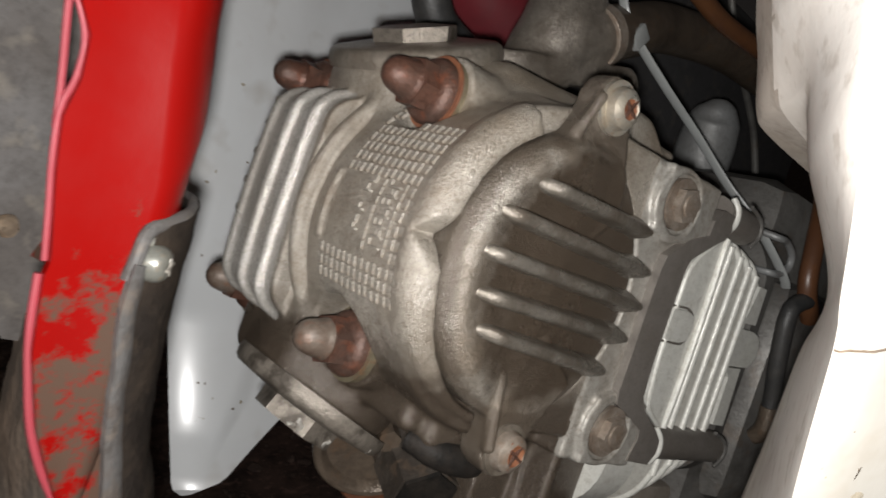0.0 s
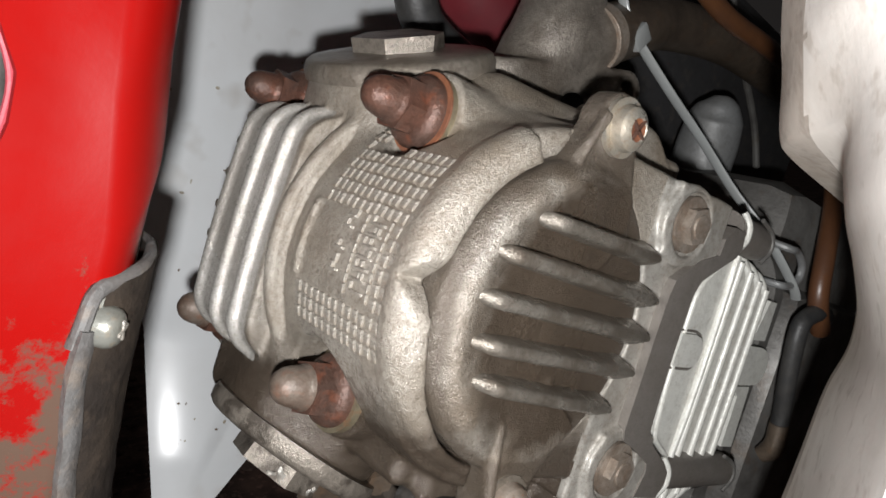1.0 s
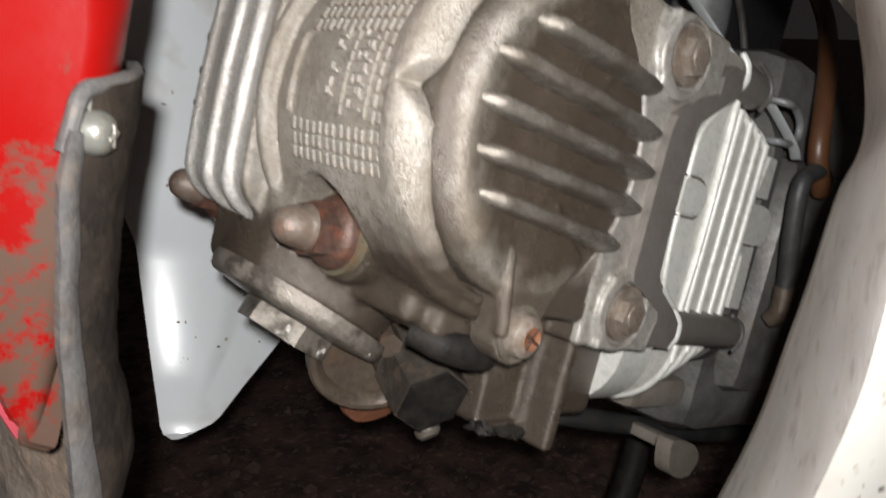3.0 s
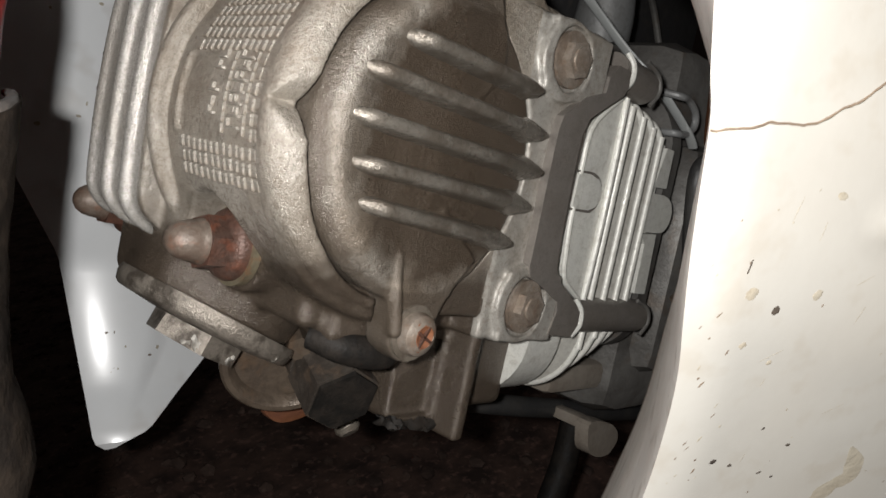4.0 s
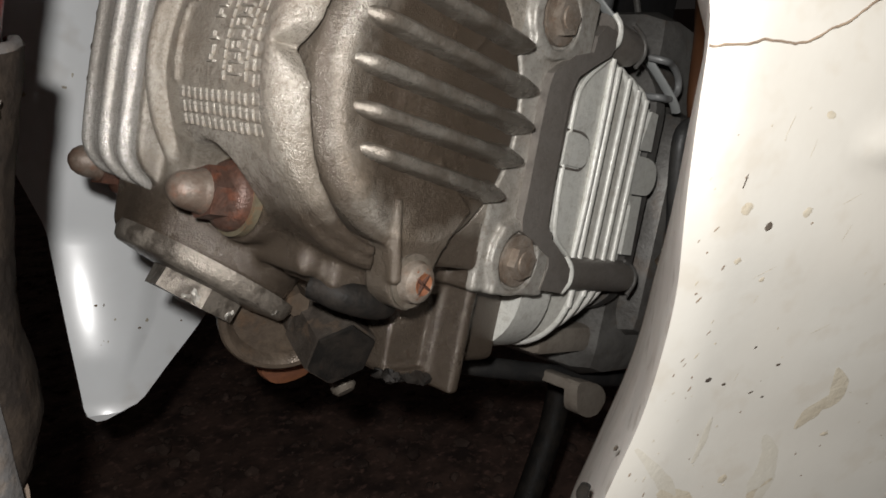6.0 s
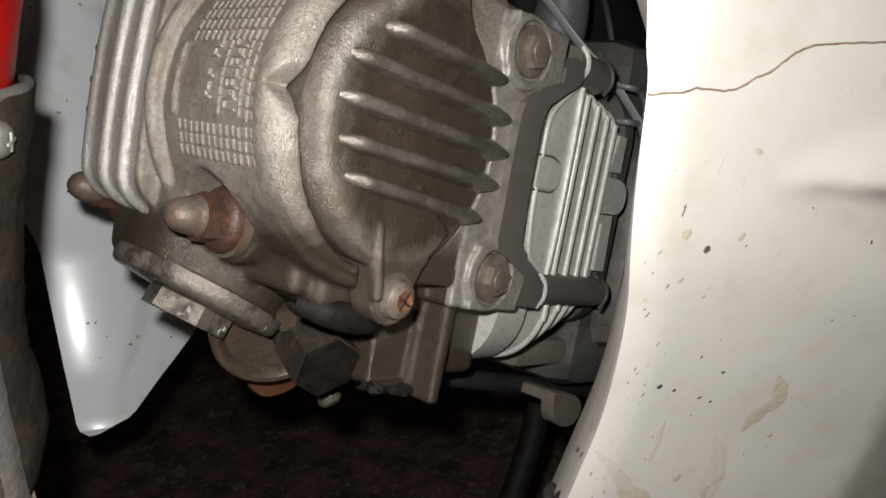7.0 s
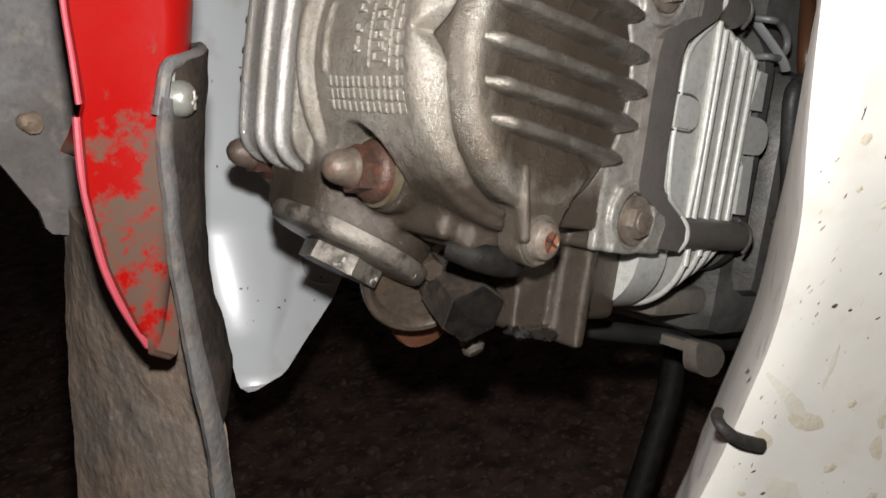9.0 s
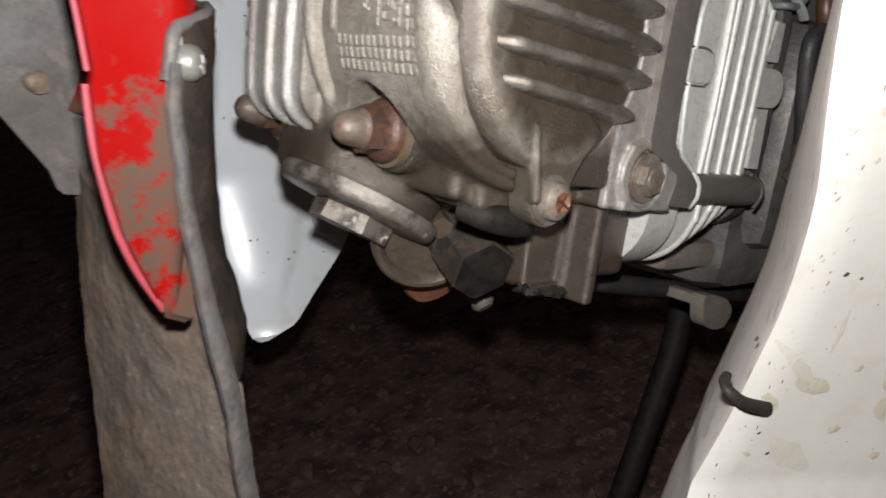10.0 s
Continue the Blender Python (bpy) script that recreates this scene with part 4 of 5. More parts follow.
f = carve(f, sp.drum((42, 138, 60), (42, 146, 60), 3.4, 0.4), 0.6)
f = carve(f, sp.bar((6, 138, 76), (20, 140, 96), 3.5), 2)
f = f + 0.25 * np.sin(sp.x / 3.1 + sp.z / 4.7) * np.sin(sp.y / 2.9 - sp.z / 3.8)
cast("inlet_manifold", sp, f, INLET, engine, "cast inlet manifold bolted to the head")
part("inlet_clamp", bevel(lathe([(8.8, -2.2), (9.0, -2.0), (9.0, 2.0), (8.8, 2.2)], (32.4, 149.6, 71.4), (0.82, 0.12, 0.55), 40), 0.4, 2), BOLTED, engine, "dirty steel clamp round the inlet pipe")
part("inlet_pipe", tube([(30, 149, 70), (54, 156, 83), (80, 164, 95), (130, 170, 108), (190, 175, 114)], 8.2, 20, 8), BROWN, engine)
part("crankcase", rough_up(merge(box(112, 300, 120, 240, -70, 60, 12), box(120, 220, 112, 200, -52, 28, 8)), 0.5, 20), CASE, engine, "grey crankcase in shadow")
part("case_elbow", tube([(128, 168, 40), (130, 167, 58), (129, 166, 70), (127, 165, 79), (125, 164, 84), (124, 164, 87)], [11, 11, 11, 10, 7, 2], 24, 8), SILVER_CASE, engine)
part("drain_bar", tube([(30, 152, -60), (70, 142, -66), (110, 140, -71), (170, 140, -78), (240, 145, -84)], 3.4, 14, 6), BLACK, engine)
part("case_rib", rough_up(box(84, 150, 126, 170, -60, -50, 3), 0.4, 8), DUST, engine)
foot = [(p.x, p.y) for p in smooth_line([(98, -66, 0), (112.2, -68.4, 0), (117.6, -73.5, 0), (115, -78.2, 0), (108.5, -78.8, 0), (101.5, -76.8, 0), (98, -72, 0)], 4, True)]
part("foot_bracket", rough_up(merge(prism(foot, 117, 122, "y", 0.8), box(108, 114, 121, 142, -73, -69, 1.0)), 0.25, 5), DUST, engine, "pale dusty bracket under the case")
part("case_web", rough_up(tube([(149.6, 116.0, 16.0), (153.3, 116.0, 6.2), (156.0, 116.0, -4.0), (158.3, 116.0, -13.7)], [2.2, 2.8, 2.8, 2.2], 12, 6, 0.6), 0.15, 4), SILVER_CASE, engine)
part("eye_lug", tube([(95.8, 119.0, 25.7), (96.8, 111.0, 25.7), (103.5, 111.0, 26.7), (107.7, 111.0, 29.8), (106.5, 111.0, 33.8), (100.6, 111.0, 36.4), (94.5, 111.0, 36.2), (92.5, 119.0, 37.2)], 1.1, 10, 6), SILVER_CASE, engine, "thin cast eye beside the barrel")
part("shield_bracket", box(195, 215, 40, 130, -50, -30, 2), CASE, engine)
part("shield_bracket", box(52, 125, 238, 268, -12, 8, 2), CASE, engine)
part("stand_leg", tube([(185, 175, -60), (184, 172, -106), (172, 170, -145), (120, 168, -320), (100, 168, -385)], 6, 14, 6), TAR, engine, "black steel stand leg")
air_box = thing("air_box", (130, 205, 60), "black plastic air box behind the inlet", "air box")
part("case", rough_up(box(58, 260, 198, 250, 40, 150, 8), 0.4, 20), DUSTY, air_box)
part("lid", box(62, 256, 192, 199, 52, 140, 3), DUSTY, air_box)

# ---- far leg shield ----
far_shield = thing("leg_shield", (10, 262, -119), "pale grey plastic leg shield behind the engine, dusty", "leg shield")
FAR = [(-75, 130), (-66, 60), (-48, 5), (-30, -25), (-13.5, -50), (8, -117), (11, -119.5), (20, -118.5), (28, -115), (49, -81), (62, -40), (70, 130)]


def far_edge(z, left):
    pts = [(p[1], p[0]) for p in (FAR[:6] if left else FAR[7:])]
    pts.sort()
    return float(np.interp(z, [p[0] for p in pts], [p[1] for p in pts]))


def far_plate(u, v):
    z = -119.3 + 250 * v ** 1.25
    a, b = far_edge(z, True), far_edge(z, False)
    if v < 0.03:
        m, h = 15, (b - a) / 2
        a, b = m - (m - a) * (0.35 + 0.65 * (v / 0.03) ** 0.5), m + (b - m) * (0.35 + 0.65 * (v / 0.03) ** 0.5)
    x = a + (b - a) * u
    # the panel bows: upright above, turning its face up towards the foot
    w = min(0.0, z + 51)
    s = max(w, -47.0)
    y = 268 + 0.2 * s - 0.003 * s * s + 0.6 * (w - s) + 0.115 * max(0.0, z + 51)
    y += 12 * math.exp(-max(x - a, 0) / 24) - 5 + 1.4 * step(u, 0.46, 0.62) * step(z, -116, -88)
    k = (y - 3) / 259
    x, z = -100 + (x + 100) * k, -12 + (z + 12) * k
    return (x + 0.8, y, z - 1.8)


part("panel", sheet(far_plate, 50, 60, 2.0), PLATE, far_shield)


def on_plate(x, z):
    a, b = far_edge(z, True), far_edge(z, False)
    v = ((z + 119.3) / 250) ** 0.8
    return Vector(far_plate((x - a) / (b - a), v)) - Vector((0, 2.3, 0))


part("moulded_ring", tube([on_plate(*p) for p in ((30.6, -60), (30.8, -66), (32.4, -70), (35.5, -73.2), (40, -74.6), (45, -74.9))], 0.6, 8, 5), PLATE, far_shield)
for k in range(34):
    low = k < 22
    z = random.uniform(-112, -52) if low else random.uniform(-50, 60)
    a, b = far_edge(z, True), far_edge(z, False)
    x = a + (b - a) * random.uniform(0.12, 0.92)
    wide, tall = random.uniform(0.25, 0.9), random.uniform(0.25, 0.8)
    ring = []
    for i in range(14):
        q = 2 * math.pi * i / 14
        g = 1 + 0.4 * noise.noise(Vector((x + 2 * math.cos(q), z + 2 * math.sin(q), 5)))
        ring.append((x + wide * g * math.cos(q), z + tall * g * math.sin(q)))
    verts = [on_plate(*p) for p in ring] + [on_plate(x, z) + Vector((0, -0.12, 0))]
    part("dirt_spot", mesh(verts, [[i, (i + 1) % 14, 14] for i in range(14)]), CRACK if k % 3 == 0 else STAIN, far_shield)
frame_tube = thing("frame_tube", (25, 215, 70), "maroon painted frame tube above the engine", "frame")
part("tube", tube([(-40, 225, 150), (10, 220, 112), (60, 215, 84), (150, 215, 70)], 18, 24, 6), MAROON, frame_tube)
dark_hose = thing("rubber_hose", (6, 190, 70), "black rubber hose behind the valve cap", "hose")
part("hose", tube([(-6, 190, 120), (-2, 190, 84), (6, 190, 66), (24, 190, 60)], 6, 16, 8), BLACK, dark_hose)

# ---- cable tie and hoses on the far side of the barrel ----
tie = thing("cable_tie", (47, 147, 77), "translucent nylon cable tie looped over the inlet pipe", "cable tie")
part("strap", tube([(35, 150, 90), (38, 148, 82), (44, 146, 76.4), (58, 141, 67.4), (74, 136, 58.7), (86, 128, 47.9), (94.4, 118, 38), (104, 111, 27.5), (108, 110, 23.5)], 1.55, 12, 8, 0.4), TIE, tie)
buckle = box(-2.8, 2.8, -2.4, 2.4, -3.2, 3.2, 0.6)
buckle.transform(Matrix.Translation((44, 146, 76.4)) @ Matrix.Rotation(radians(35), 4, "Y"))
part("buckle", buckle, TIE, tie)
hose = thing("fuel_hose", (180, 140, 20), "amber brown fuel hose behind the leg shield", "hose")
part("hose", tube([(36, 142, 98), (54, 140, 96), (74, 140, 94.5), (107, 140, 96.7), (130, 136, 92.8), (142, 128, 77.8), (126, 116, 57.4), (115, 109, 40), (113, 106, 26), (123, 106, 17)], 2.9, 16, 6), HOSE, hose)
lead = thing("rubber_lead", (120, 125, -20), "black rubber lead beside the barrel", "cable")
part("lead", tube([(140, 112, 22), (117.4, 106.0, 22.1), (108.7, 106.0, 18.6), (107.2, 106.0, 14.3), (108.8, 106.0, 7.5), (111.8, 106.0, -1.1), (115.7, 106.0, -9.8), (117.1, 106.0, -14.6)], 2.7, 16, 6), BLACK, lead)
part("lead_end", rough_up(tube([(116.5, 106.0, -13.3), (118.6, 106.0, -20.6), (119.1, 109.0, -24.6)], [2.9, 3.4, 2.6], 14, 6), 0.3, 3), BROWN, lead, "rust-stained terminal")

wire = thing("control_cable", (168, 185, 114), "thin grey control cable hanging behind the leg shield", "cable")
part("sheath", tube([(138, 185, 140), (151, 185, 126), (168.6, 185, 113.7), (193, 185, 96.4), (206, 184, 80)], 1.6, 10, 6), CASE, wire)

# ---- front mudguard and its flap ----
mudguard = thing("front_mudguard", (-74, 130, -60), "red front mudguard, glossy above and scraped to the bare plastic below", "mudguard")
FRONT = [(-58.3, -72.0), (-56.8, -76.2), (-54.8, -78.0), (-43, -83.9), (-31, -87.8), (-19, -89.6), (-16.5, -89.3), (-4, -92.2), (4, -93.6), (10, -92.8), (16, -93.4), (22, -97), (29, -104), (62, -128)]
BACK = [(-58.3, -70.0), (-56, -69.6), (-28, -70.8), (-1.4, -72.0), (17, -75.9), (29, -77.7), (62, -84)]


def guard_front(z):
    return float(np.interp(z, [p[0] for p in FRONT], [p[1] for p in FRONT]))


def guard_back(z):
    return float(np.interp(z, [p[0] for p in BACK], [p[1] for p in BACK]))


def guard(u, v):
    """Near skirt, crown and far skirt of the channel, from the front edge round the back to the far front edge."""
    z = -58.3 + 120 * v
    f, b = guard_front(z), max(guard_back(z) - 5.6, guard_front(z) + 0.5)
    if u < 0.4:
        k = u / 0.4
        return (f + (b - f) * k, 126.6 + 0.5 * math.sin(k * 3.1), z)
    k = (u - 0.4) / 0.6
    wide = float(np.interp(z, [-60, -52, -40, -20, -5, 1, 27, 60], [0.6, 3.5, 6.5, 6.8, 7.0, 7.6, 9.4, 12]))
    zz = z + 30 * step(k, 0.0, 0.4) * (1 - v)
    a = math.pi * k
    if k < 0.5:
        return (b + wide * math.sin(a), 150 - 23.4 * math.cos(a), zz)
    return (b + wide - 14 * (1 - math.sin(a)), 150 - 36 * math.cos(a), zz)


skin = part("shell", sheet(guard, 90, 100, 1.6), RED, mudguard)
part("bare_edge", tube([(guard_front(z) - 0.3, 126.6, z) for z in (-57, -50, -43, -36, -28, -19)], 0.65, 8, 5), PINK, mudguard, "bare pink plastic edge")
part("bare_edge", tube([(guard_front(z) - 0.3, 126.6, z) for z in (-17, -10, -2, 5, 10, 16, 22, 29, 42, 61)], 0.5, 8, 5), PINK, mudguard, "bare pink plastic edge")
part("bare_edge", tube([(-93.2, 128.5, 2), (-94.6, 128.5, 10), (-96.6, 128.5, 20), (-99, 128.5, 35), (-104, 128.5, 60)], 0.55, 8, 5), PINK, mudguard, "bare pink plastic edge")
def liner_low(x):
    return float(np.interp(x, [-140, -110, -93, -83, -81, -70], [20, -12, -29, -41, -46, -46.5]))


part("inner_liner", sheet(lambda u, v: (-140 + 66 * u, 176 + 6 * u, liner_low(-140 + 66 * u) * (1 - v) + 75 * v), 44, 24, 1.5), LINER, mudguard, "dusty grey inner face")
part("liner_bolt", rough_up(lathe([(2.4, 0), (2.0, 2), (1.0, 3.5), (0, 4)], (-86, 178, -22), (-0.6, -1, 0.2), 16), 0.7, 2), MUD, mudguard)
flap = thing("mud_flap", (-60, 150, -130), "muddy black rubber mud flap screwed to the mudguard", "mud flap")


def flap_x(z):
    return float(np.interp(z, [-170, -130, -92, -77, -65, -53, -42], [-44, -48, -57, -60, -64.5, -68.5, -71.5]))


FOLD = [(-175, -45.5, 4.2), (-130, -52.5, 4.2), (-90, -62.4, 4.0), (-75, -65.4, 3.6), (-62, -69.6, 3.2), (-51, -72.4, 2.8), (-43, -74.7, 2.4), (-34, -76.4, 2.2), (-29, -77.2, 2.2), (-21, -78.7, 2.2), (-15, -78.9, 2.1), (-10, -77.9, 1.8)]


def fold_x(z, which=1):
    return float(np.interp(z, [p[0] for p in FOLD], [p[which] for p in FOLD]))


def flap_sheet(u, v):
    z = -175 + (175 - 47 + 8 * u) * v
    left = float(np.interp(z, [-175, -128, -100, -73, -48, -38], [-62, -67, -70.6, -74, -76, -76.6]))
    return (flap_x(z) + (left - flap_x(z)) * u - 3.0 * math.sin(math.pi * u) + math.sin(math.pi * u) * math.sin(9 * v + 3 * u), 129 + 57 * u, z)


part("flap_sheet", rough_up(rough_up(sheet(flap_sheet, 90, 160, 2.2), 0.5, 8), 0.13, 2.2), RUBBER, flap)
part("flap_fold", rough_up(bevel(sheet(lambda u, v: (fold_x(-175 + 161 * v) + fold_x(-175 + 161 * v, 2) * u, 123.4 + 2.0 * u * u, -175 + 161 * v), 4, 60, 1.4), 0.3, 2, 60), 0.3, 5), RUBBER_EDGE, flap, "worn grey folded edge")


def flap_wing(u, v):
    """The side of the flap that wraps the back of the mudguard, narrowing downwards with a bulge at its foot."""
    z = -76 + (66.0 + 7.0 * min(1, 1.25 * u) ** 0.6) * v
    x0 = fold_x(z) + 0.6 * fold_x(z, 2)
    x1 = float(np.interp(z, [-76, -72, -64, -56, -50, -44, -28, -19, -10, -3], [-60, -56, -55, -57.5, -60.5, -62, -64.4, -64.9, -65.4, -66]))
    a = radians(88) * u
    return (x0 + (x1 - x0) * math.sin(a), 126.2 + 19.8 * (1 - math.cos(a)), z)


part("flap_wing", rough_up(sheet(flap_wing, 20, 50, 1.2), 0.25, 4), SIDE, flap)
part("flap_rim", rough_up(tube([(fold_x(-17) + 0.7, 124.0, -17), (fold_x(-13) + 0.5, 124.0, -12.6), (fold_x(-11) + 0.9, 124.6, -8.8)] + [flap_wing((k / 12) ** 1.5, 1.0) for k in range(5, 13)], [1.3, 1.25, 1.2, 1.1, 1.05, 1.0, 0.95, 0.9, 0.8, 0.7, 0.6], 10, 4), 0.15, 3), RUBBER_EDGE, flap)
ax = Vector((0.82, -0.57, 0.05)).normalized()
at = Vector((-74.6, 125.6, -13.8))
part("screw_washer", bevel(lathe([(3.2, -1.6), (3.2, -0.6)], at + Vector((1.0, 1.4, 3.0)), ax, 28), 0.3, 2), BRIGHT, flap, "white zinc washer")
screw = part("flap_screw", lathe([(3.1, -0.8), (3.1, 0.7), (2.8, 1.6), (2.1, 2.3), (1.1, 2.5), (0, 2.4)], at, ax, 28), BRIGHT, flap, "bright zinc pan-head screw")
for turn in (0.4, 0.4 + math.pi / 2):
    slot = box(-1.6, 1.6, -0.3, 0.3, -0.5, 0.5, 0.1)
    slot.transform(Matrix.Translation(at + ax * 2.25) @ ax.to_track_quat("Z", "Y").to_matrix().to_4x4() @ Matrix.Rotation(turn, 4, "Z"))
    part("slot", slot, SCRAPED, screw)

# ---- near leg shield ----
near_shield = thing("leg_shield", (40, 45, -120), "aged white plastic leg shield with a crack and brown stains", "leg shield")
EDGE = [(-160, -28), (-120, -18), (-72, -11.3), (-59.5, -10), (-48, -10.6), (-40, -11.3), (-33, -13.4), (-25, -16.8), (-19, -20), (-13, -24), (-7, -27.2), (0, -29.8), (9.5, -32.3), (15.4, -34.5), (40, -37.5), (90, -38.5)]
DEEP = [(-160, 12), (-98, 24.5), (-77, 34), (-57, 38), (-40, 39.5), (-23, 36.5), (-15, 35.5), (-5, 34.5), (5, 34.4), (11, 36.5), (22.4, 45.2), (30, 52), (35, 56), (38.5, 56), (40.6, 50), (41.6, 30), (42.4, 10), (44.2, 3), (52.5, -3), (61, -10), (90, -27)]
EDGE_LINE = [(p[0], p[1]) for p in smooth_line([(a, b, 0) for a, b in EDGE], 6)]
DEEP_LINE = [(p[0], p[1]) for p in smooth_line([(a, b, 0) for a, b in DEEP], 6)]


def along(line, z):
    return float(np.interp(z, [p[0] for p in line], [p[1] for p in line]))


SOFT_LINE = [(z, sum(along(DEEP_LINE, z + k / 3) for k in range(-36, 37)) / 73) for z in range(0, 91)]


def sink(z):
    return 0.25 * min(60, 9 * math.log1p(math.exp(min((-z - 12) / 9, 40))))


def shield_z(v):
    """Rows of the panel from foot to top, closest round the rounded corner of its upper lobe."""
    return float(np.interp(v, [0, 0.2, 0.5, 0.58, 0.8, 0.86, 1], [-160, -80, 20, 36, 45, 54, 90]))


def face_y(x, z):
    d = x - along(EDGE_LINE, z)
    y = 42.4 + sink(z) - 0.2 * d - 0.4 * 13 * math.log1p(math.exp(min((d - 11) / 13, 40))) + 0.3 * max(0, d - 55)
    # a pressed ridge that starts as a point and widens, over a shallow hollow
    s = max(0.0, x + 7.5)
    t = z - 1.2 - 0.14 * (x + 6.6)
    over = step(t, -0.4 - 0.04 * s, 0.5 + 0.04 * s)
    y -= min(0.25 * s, 11) * over * (1 - step(t, 0, 4 + 0.62 * s)) - min(0.12 * s, 6) * (1 - over) * (1 - step(-t, 0, 3 + 0.4 * s))
    return y + 0.25 * noise.noise(Vector((x, 0, z)) / 30)


def turn_in(d, z):
    """How far the face has turned back towards its edge: a tight roll below, a broad one above."""
    k = step(z, 6, 36)
    return (1.3 + 2.7 * k) * max(0.0, 1 - d / (7 + 11 * k)) ** 2.0


def near_face(u, v):
    z = shield_z(v)
    e = along(EDGE_LINE, z)
    x = e + 200 * u ** 1.4
    return (x, face_y(x, z) + turn_in(x - e, z), z)


def near_lip(u, v):
    z = shield_z(v)
    e, d = along(EDGE_LINE, z), along(DEEP_LINE, z)
    if z > 10:  # the underside of the lobe curls round, and only its far rim is tight
        soft = along(SOFT_LINE, z)
        d = soft + (d - soft) * step(u, 0.35, 1.0)
    y0, y1 = face_y(e, z) + turn_in(0, z), 71 + 0.6 * sink(z) + 8.6 * step(z, 12, 40)
    bow = math.sin(math.pi * u)
    p = step(z, 14, 34)  # above, the panel swells towards the rider
    return (e + (d - e) * u ** (1.04 + 0.26 * p) - (0.3 + 1.4 * p) * bow, y0 + (y1 - y0) * u ** (1 - 0.16 * p) + 0.25 * noise.noise(Vector((3 * u, 9, z / 22))), z)


def near_skin(u, v):
    return near_lip(1 - u / 0.25, v) if u < 0.25 else near_face((u - 0.25) / 0.75, v)


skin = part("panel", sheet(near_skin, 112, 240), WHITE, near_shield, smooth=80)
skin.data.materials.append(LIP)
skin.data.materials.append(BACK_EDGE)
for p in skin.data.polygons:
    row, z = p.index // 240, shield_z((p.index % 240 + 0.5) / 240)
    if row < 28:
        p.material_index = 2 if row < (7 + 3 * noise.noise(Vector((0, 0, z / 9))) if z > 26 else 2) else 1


def on_face(x, z, lift=0.15):
    return (x, face_y(x, z) + turn_in(max(0.0, x - along(EDGE_LINE, z)), z) - lift, z)


crack_line = ((-31.6, 7.4), (-30.8, 7.6), (-29.7, 8.1), (-27.6, 8.7), (-26.2, 9.6), (-24.4, 10.0), (-21.2, 10.6), (-19.4, 11.7), (-17.7, 13.3), (-15.9, 14.5), (-14.5, 16.1), (-12.7, 18.0), (-10.7, 19.4), (-8.5, 20.3), (-4.6, 21.6), (2.0, 23.6), (21.3, 28.9), (34, 30))
part("crack", rough_up(tube([on_face(x, z, 0.02) for x, z in crack_line], 0.16, 6, 5), 0.12, 0.8), CRACK, near_shield, "dark crack")
clip_line = [(-9.5, 55.6, -52.2), (-12.4, 54.4, -52.5), (-13.4, 52.8, -53.4), (-11.4, 51.2, -54.9), (-7.8, 50.2, -56.0), (-5.0, 49.9, -56.6), (-2.8, 51.4, -56.3)]
part("clip", tube(clip_line, [0.8, 0.95, 1.0, 1.05, 1.15, 1.2, 1.0], 14, 6, 0.7), TAR, near_shield, "black rubber tie through a slot")


def blot(x, z, rx, rz, mat, turn=0.0, name="stain"):
    """A thin splash of dirt lying on the face, with an uneven outline."""
    ring = []
    for i in range(22):
        a = 2 * math.pi * i / 22
        k = 1 + 0.35 * noise.noise(Vector((x + 2 * math.cos(a), z + 2 * math.sin(a), 3)))
        p, q = rx * k * math.cos(a), rz * k * math.sin(a)
        ring.append((x + p * math.cos(turn) - q * math.sin(turn), z + p * math.sin(turn) + q * math.cos(turn)))
    up = 0.03 + min(0.05, 0.15 * min(rx, rz))
    verts = [on_face(px, pz, 0.03) for px, pz in ring] + [on_face(x + (px - x) * 0.6, z + (pz - z) * 0.6, up) for px, pz in ring] + [on_face(x, z, up)]
    n = len(ring)
    faces = [[i, (i + 1) % n, n + (i + 1) % n, n + i] for i in range(n)] + [[n + i, n + (i + 1) % n, 2 * n] for i in range(n)]
    part(name, mesh(verts, faces), mat, near_shield)


def streak(points, widths, mat, name="stain"):
    """A run of dried liquid along a line, with a soft uneven outline."""
    line = smooth_line([(x, z, 0) for x, z in points], 5)
    wide = np.interp(np.linspace(0, 1, len(line)), np.linspace(0, 1, len(widths)), widths)
    left, right = [], []
    for i, p in enumerate(line):
        a, c = line[max(i - 1, 0)], line[min(i + 1, len(line) - 1)]
        n = Vector((a[1] - c[1], c[0] - a[0])).normalized()
        w = wide[i] * (1 + 0.25 * noise.noise(Vector((p[0], p[1], 8)) / 1.5))
        left.append((p[0] + n.x * w, p[1] + n.y * w))
        right.append((p[0] - n.x * w, p[1] - n.y * w))
    n = len(line)
    verts = [on_face(x, z, 0.04) for x, z in left] + [on_face(p[0], p[1], 0.08) for p in line] + [on_face(x, z, 0.04) for x, z in right]
    faces = [[k * n + i, k * n + i + 1, k * n + n + i + 1, k * n + n + i] for k in (0, 1) for i in range(n - 1)]
    part(name, mesh(verts, faces), mat, near_shield)


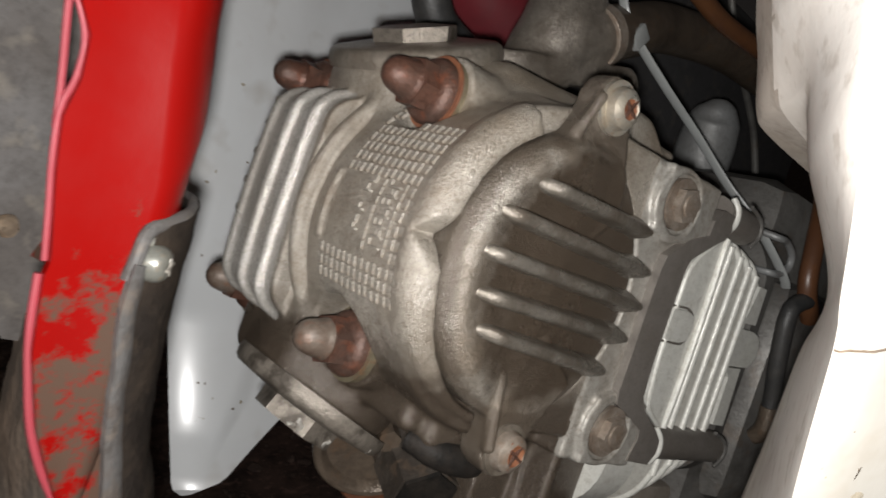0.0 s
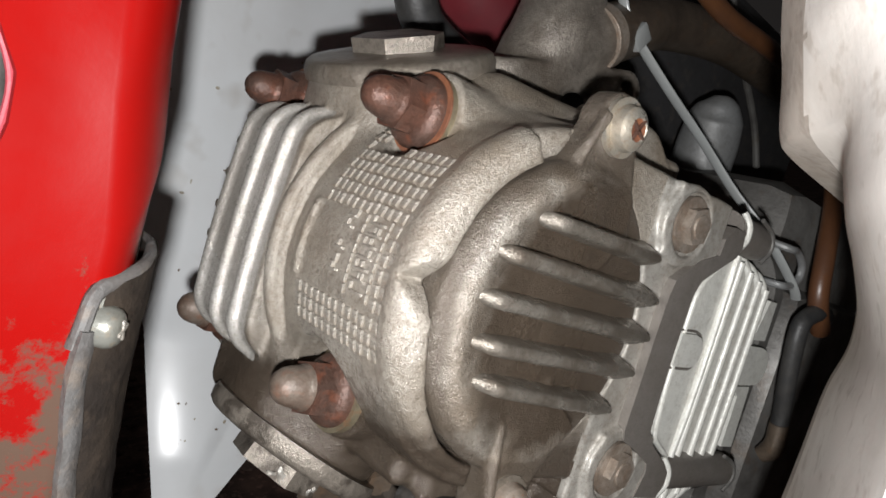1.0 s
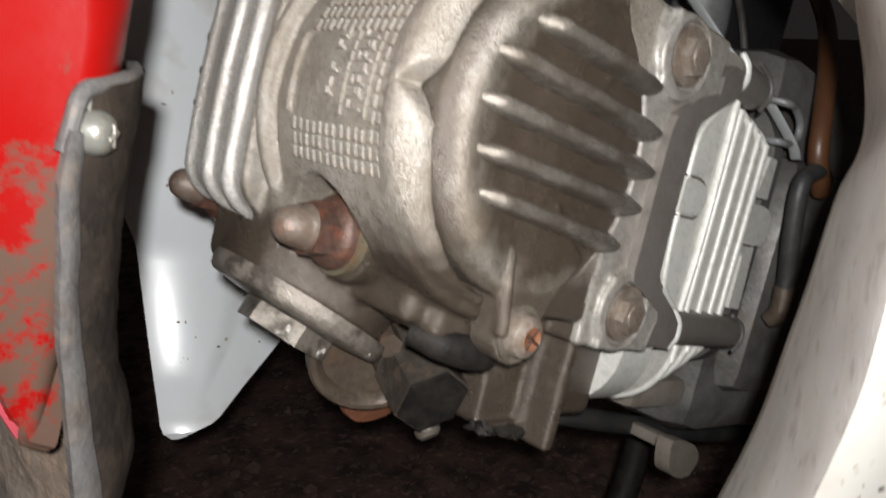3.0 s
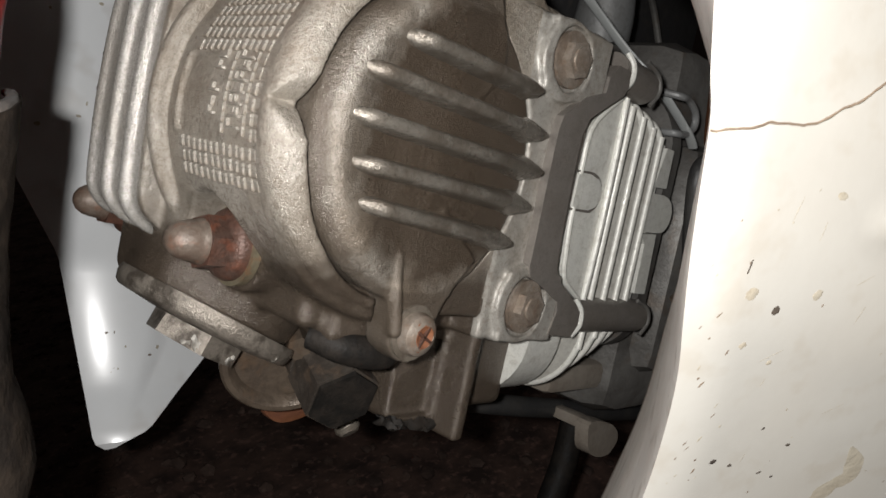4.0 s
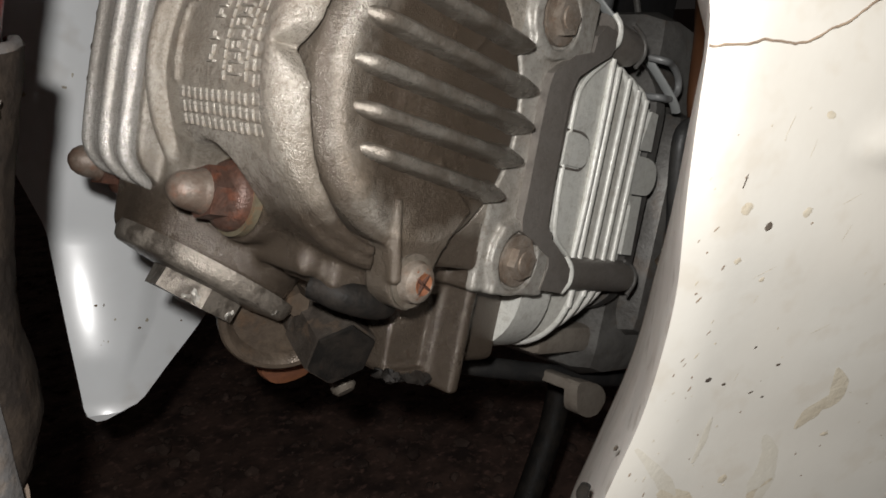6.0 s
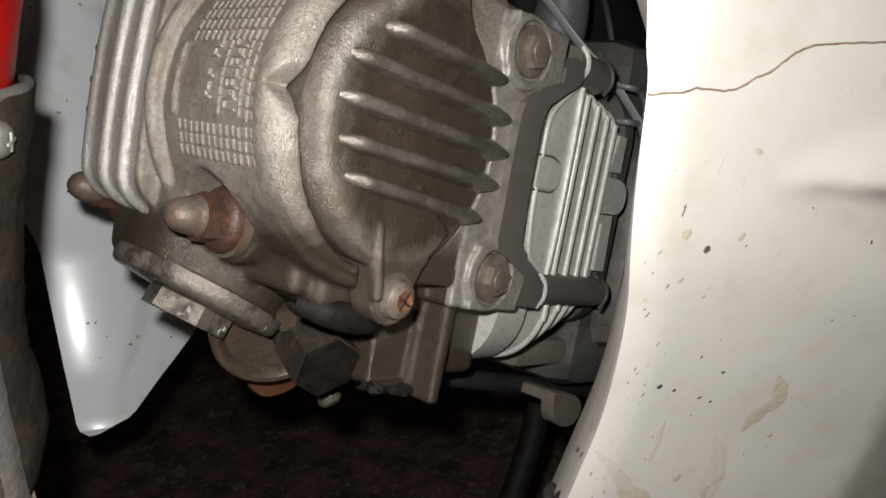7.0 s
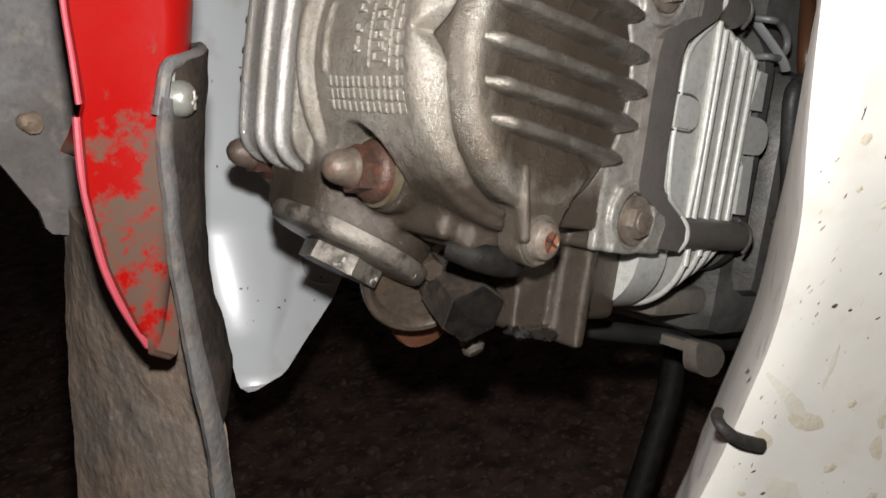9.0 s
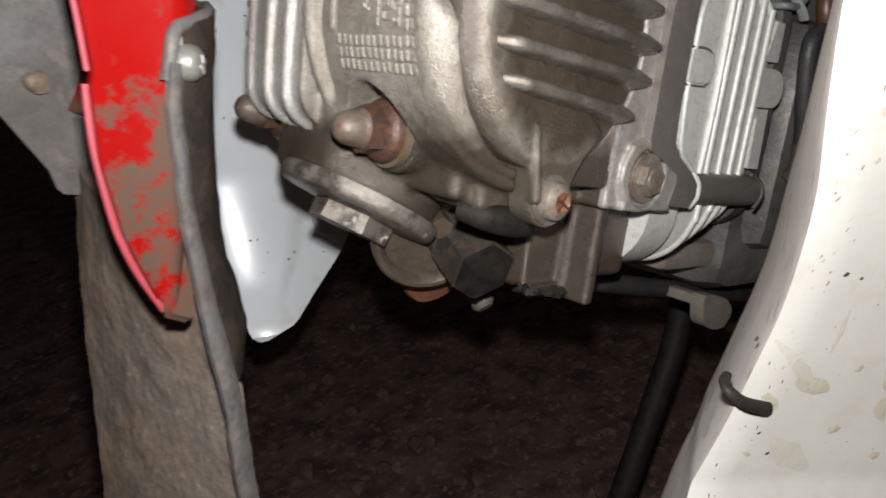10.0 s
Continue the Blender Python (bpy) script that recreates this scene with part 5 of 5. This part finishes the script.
streak(((14.7, -27.9), (17.5, -30.6), (18.7, -33.1), (17.3, -34.7), (16.6, -36.7), (16.1, -39.2)), (0.15, 1.3, 1.5, 1.2, 1.6, 0.3), STAIN)
streak(((11.3, -40.6), (14.1, -43.4), (15.5, -46.7), (16.1, -49.4), (17.3, -53.1)), (0.3, 1.3, 1.7, 2.3, 1.0), SMEAR)
streak(((17.8, -48.4), (16.7, -49.8), (16.0, -51.5), (16.8, -53.3)), (0.3, 1.3, 1.2, 0.3), STAIN)
streak(((-9.9, -43.8), (-5.4, -47.1), (-1.7, -49.8), (1.4, -51.9)), (0.2, 0.9, 1.1, 0.4), SMEAR)
streak(((-2.4, -51.0), (0.4, -52.0), (2.9, -52.6), (5.4, -53.3)), (0.4, 1.5, 1.5, 0.4), STAIN)
streak(((1.0, -46.0), (0.7, -42.3), (-0.5, -38.0)), (0.3, 0.7, 0.2), SMEAR)
streak(((-6.6, -54.0), (-4.5, -55.8), (-3.0, -57.0)), (0.5, 1.3, 0.4), STAIN)
streak(((-0.4, -63.3), (4.6, -66.6), (9.7, -69.8)), (0.4, 2.4, 0.6), SMEAR)
streak(((17.0, -54.7), (17.5, -56.9), (19.4, -59.4)), (0.3, 1.3, 0.4), STAIN)
for x, z, rx, rz, turn in ((-18.7, -8.3, 0.85, 0.8, 0), (-12.8, 4.5, 0.7, 0.45, 0), (-9.4, -7.1, 0.6, 0.7, 0), (-15.1, -14.7, 0.5, 0.45, 0), (-9.2, -16.5, 0.4, 0.35, 0), (22.1, -39.7, 0.7, 0.4, 0.3), (8.5, -48.8, 0.8, 0.8, 0), (11.0, -61.4, 1.2, 0.9, 0.3), (21.6, -66.9, 0.9, 0.8, 0), (-4.2, -66.0, 1.0, 0.4, -0.4)):
    blot(x, z, rx, rz, STAIN, turn)
for x, z, rx, rz, turn in ((-13.9, -9.8, 0.55, 0.6, 0.3), (-20.9, -5.3, 0.12, 1.0, 0.1), (-2.5, -32.4, 0.35, 0.25, 0), (5.9, -34.0, 0.25, 0.2, 0), (13.3, -3.9, 0.2, 0.35, 0), (-13.3, -43.7, 0.4, 0.5, 0.4), (-5.8, -31.9, 0.5, 0.4, 0.4), (3.3, -33.4, 0.4, 0.2, 0.6), (-3.7, -61.8, 0.4, 0.25, 0.5), (-1.7, -26.2, 0.2, 0.25, 0), (4.3, -28.5, 0.35, 0.25, 0), (0.2, -66.2, 0.5, 0.3, 0.2)):
    blot(x, z, rx, rz, DIRT, turn, "chip")
for k in range(85):  # fine specks, thickest low down
    z = 24 - 104 * random.random() ** 0.6
    blot(along(EDGE_LINE, z) + 4 + 60 * random.random() ** 1.2, z, random.uniform(0.07, 0.2), random.uniform(0.08, 0.24), random.choice((STAIN, STAIN, STAIN, CRACK)), random.uniform(-0.5, 0.5), "speck")
for k in range(9):  # fine scratches, mostly upright
    z = random.uniform(-34, 2)
    blot(along(EDGE_LINE, z) + 9 + 22 * random.random(), z, 0.05, random.uniform(0.5, 1.6), STAIN, random.choice((0.05, -0.1, 0.15, -0.8)), "scratch")
for k in range(40):  # scuffed dirt along the edge of the face
    z = random.uniform(-80, 0)
    blot(along(EDGE_LINE, z) + random.uniform(1.5, 6), z, random.uniform(0.06, 0.15), random.uniform(0.1, 0.5), random.choice((STAIN, CRACK)), random.uniform(-0.3, 0.2), "speck")
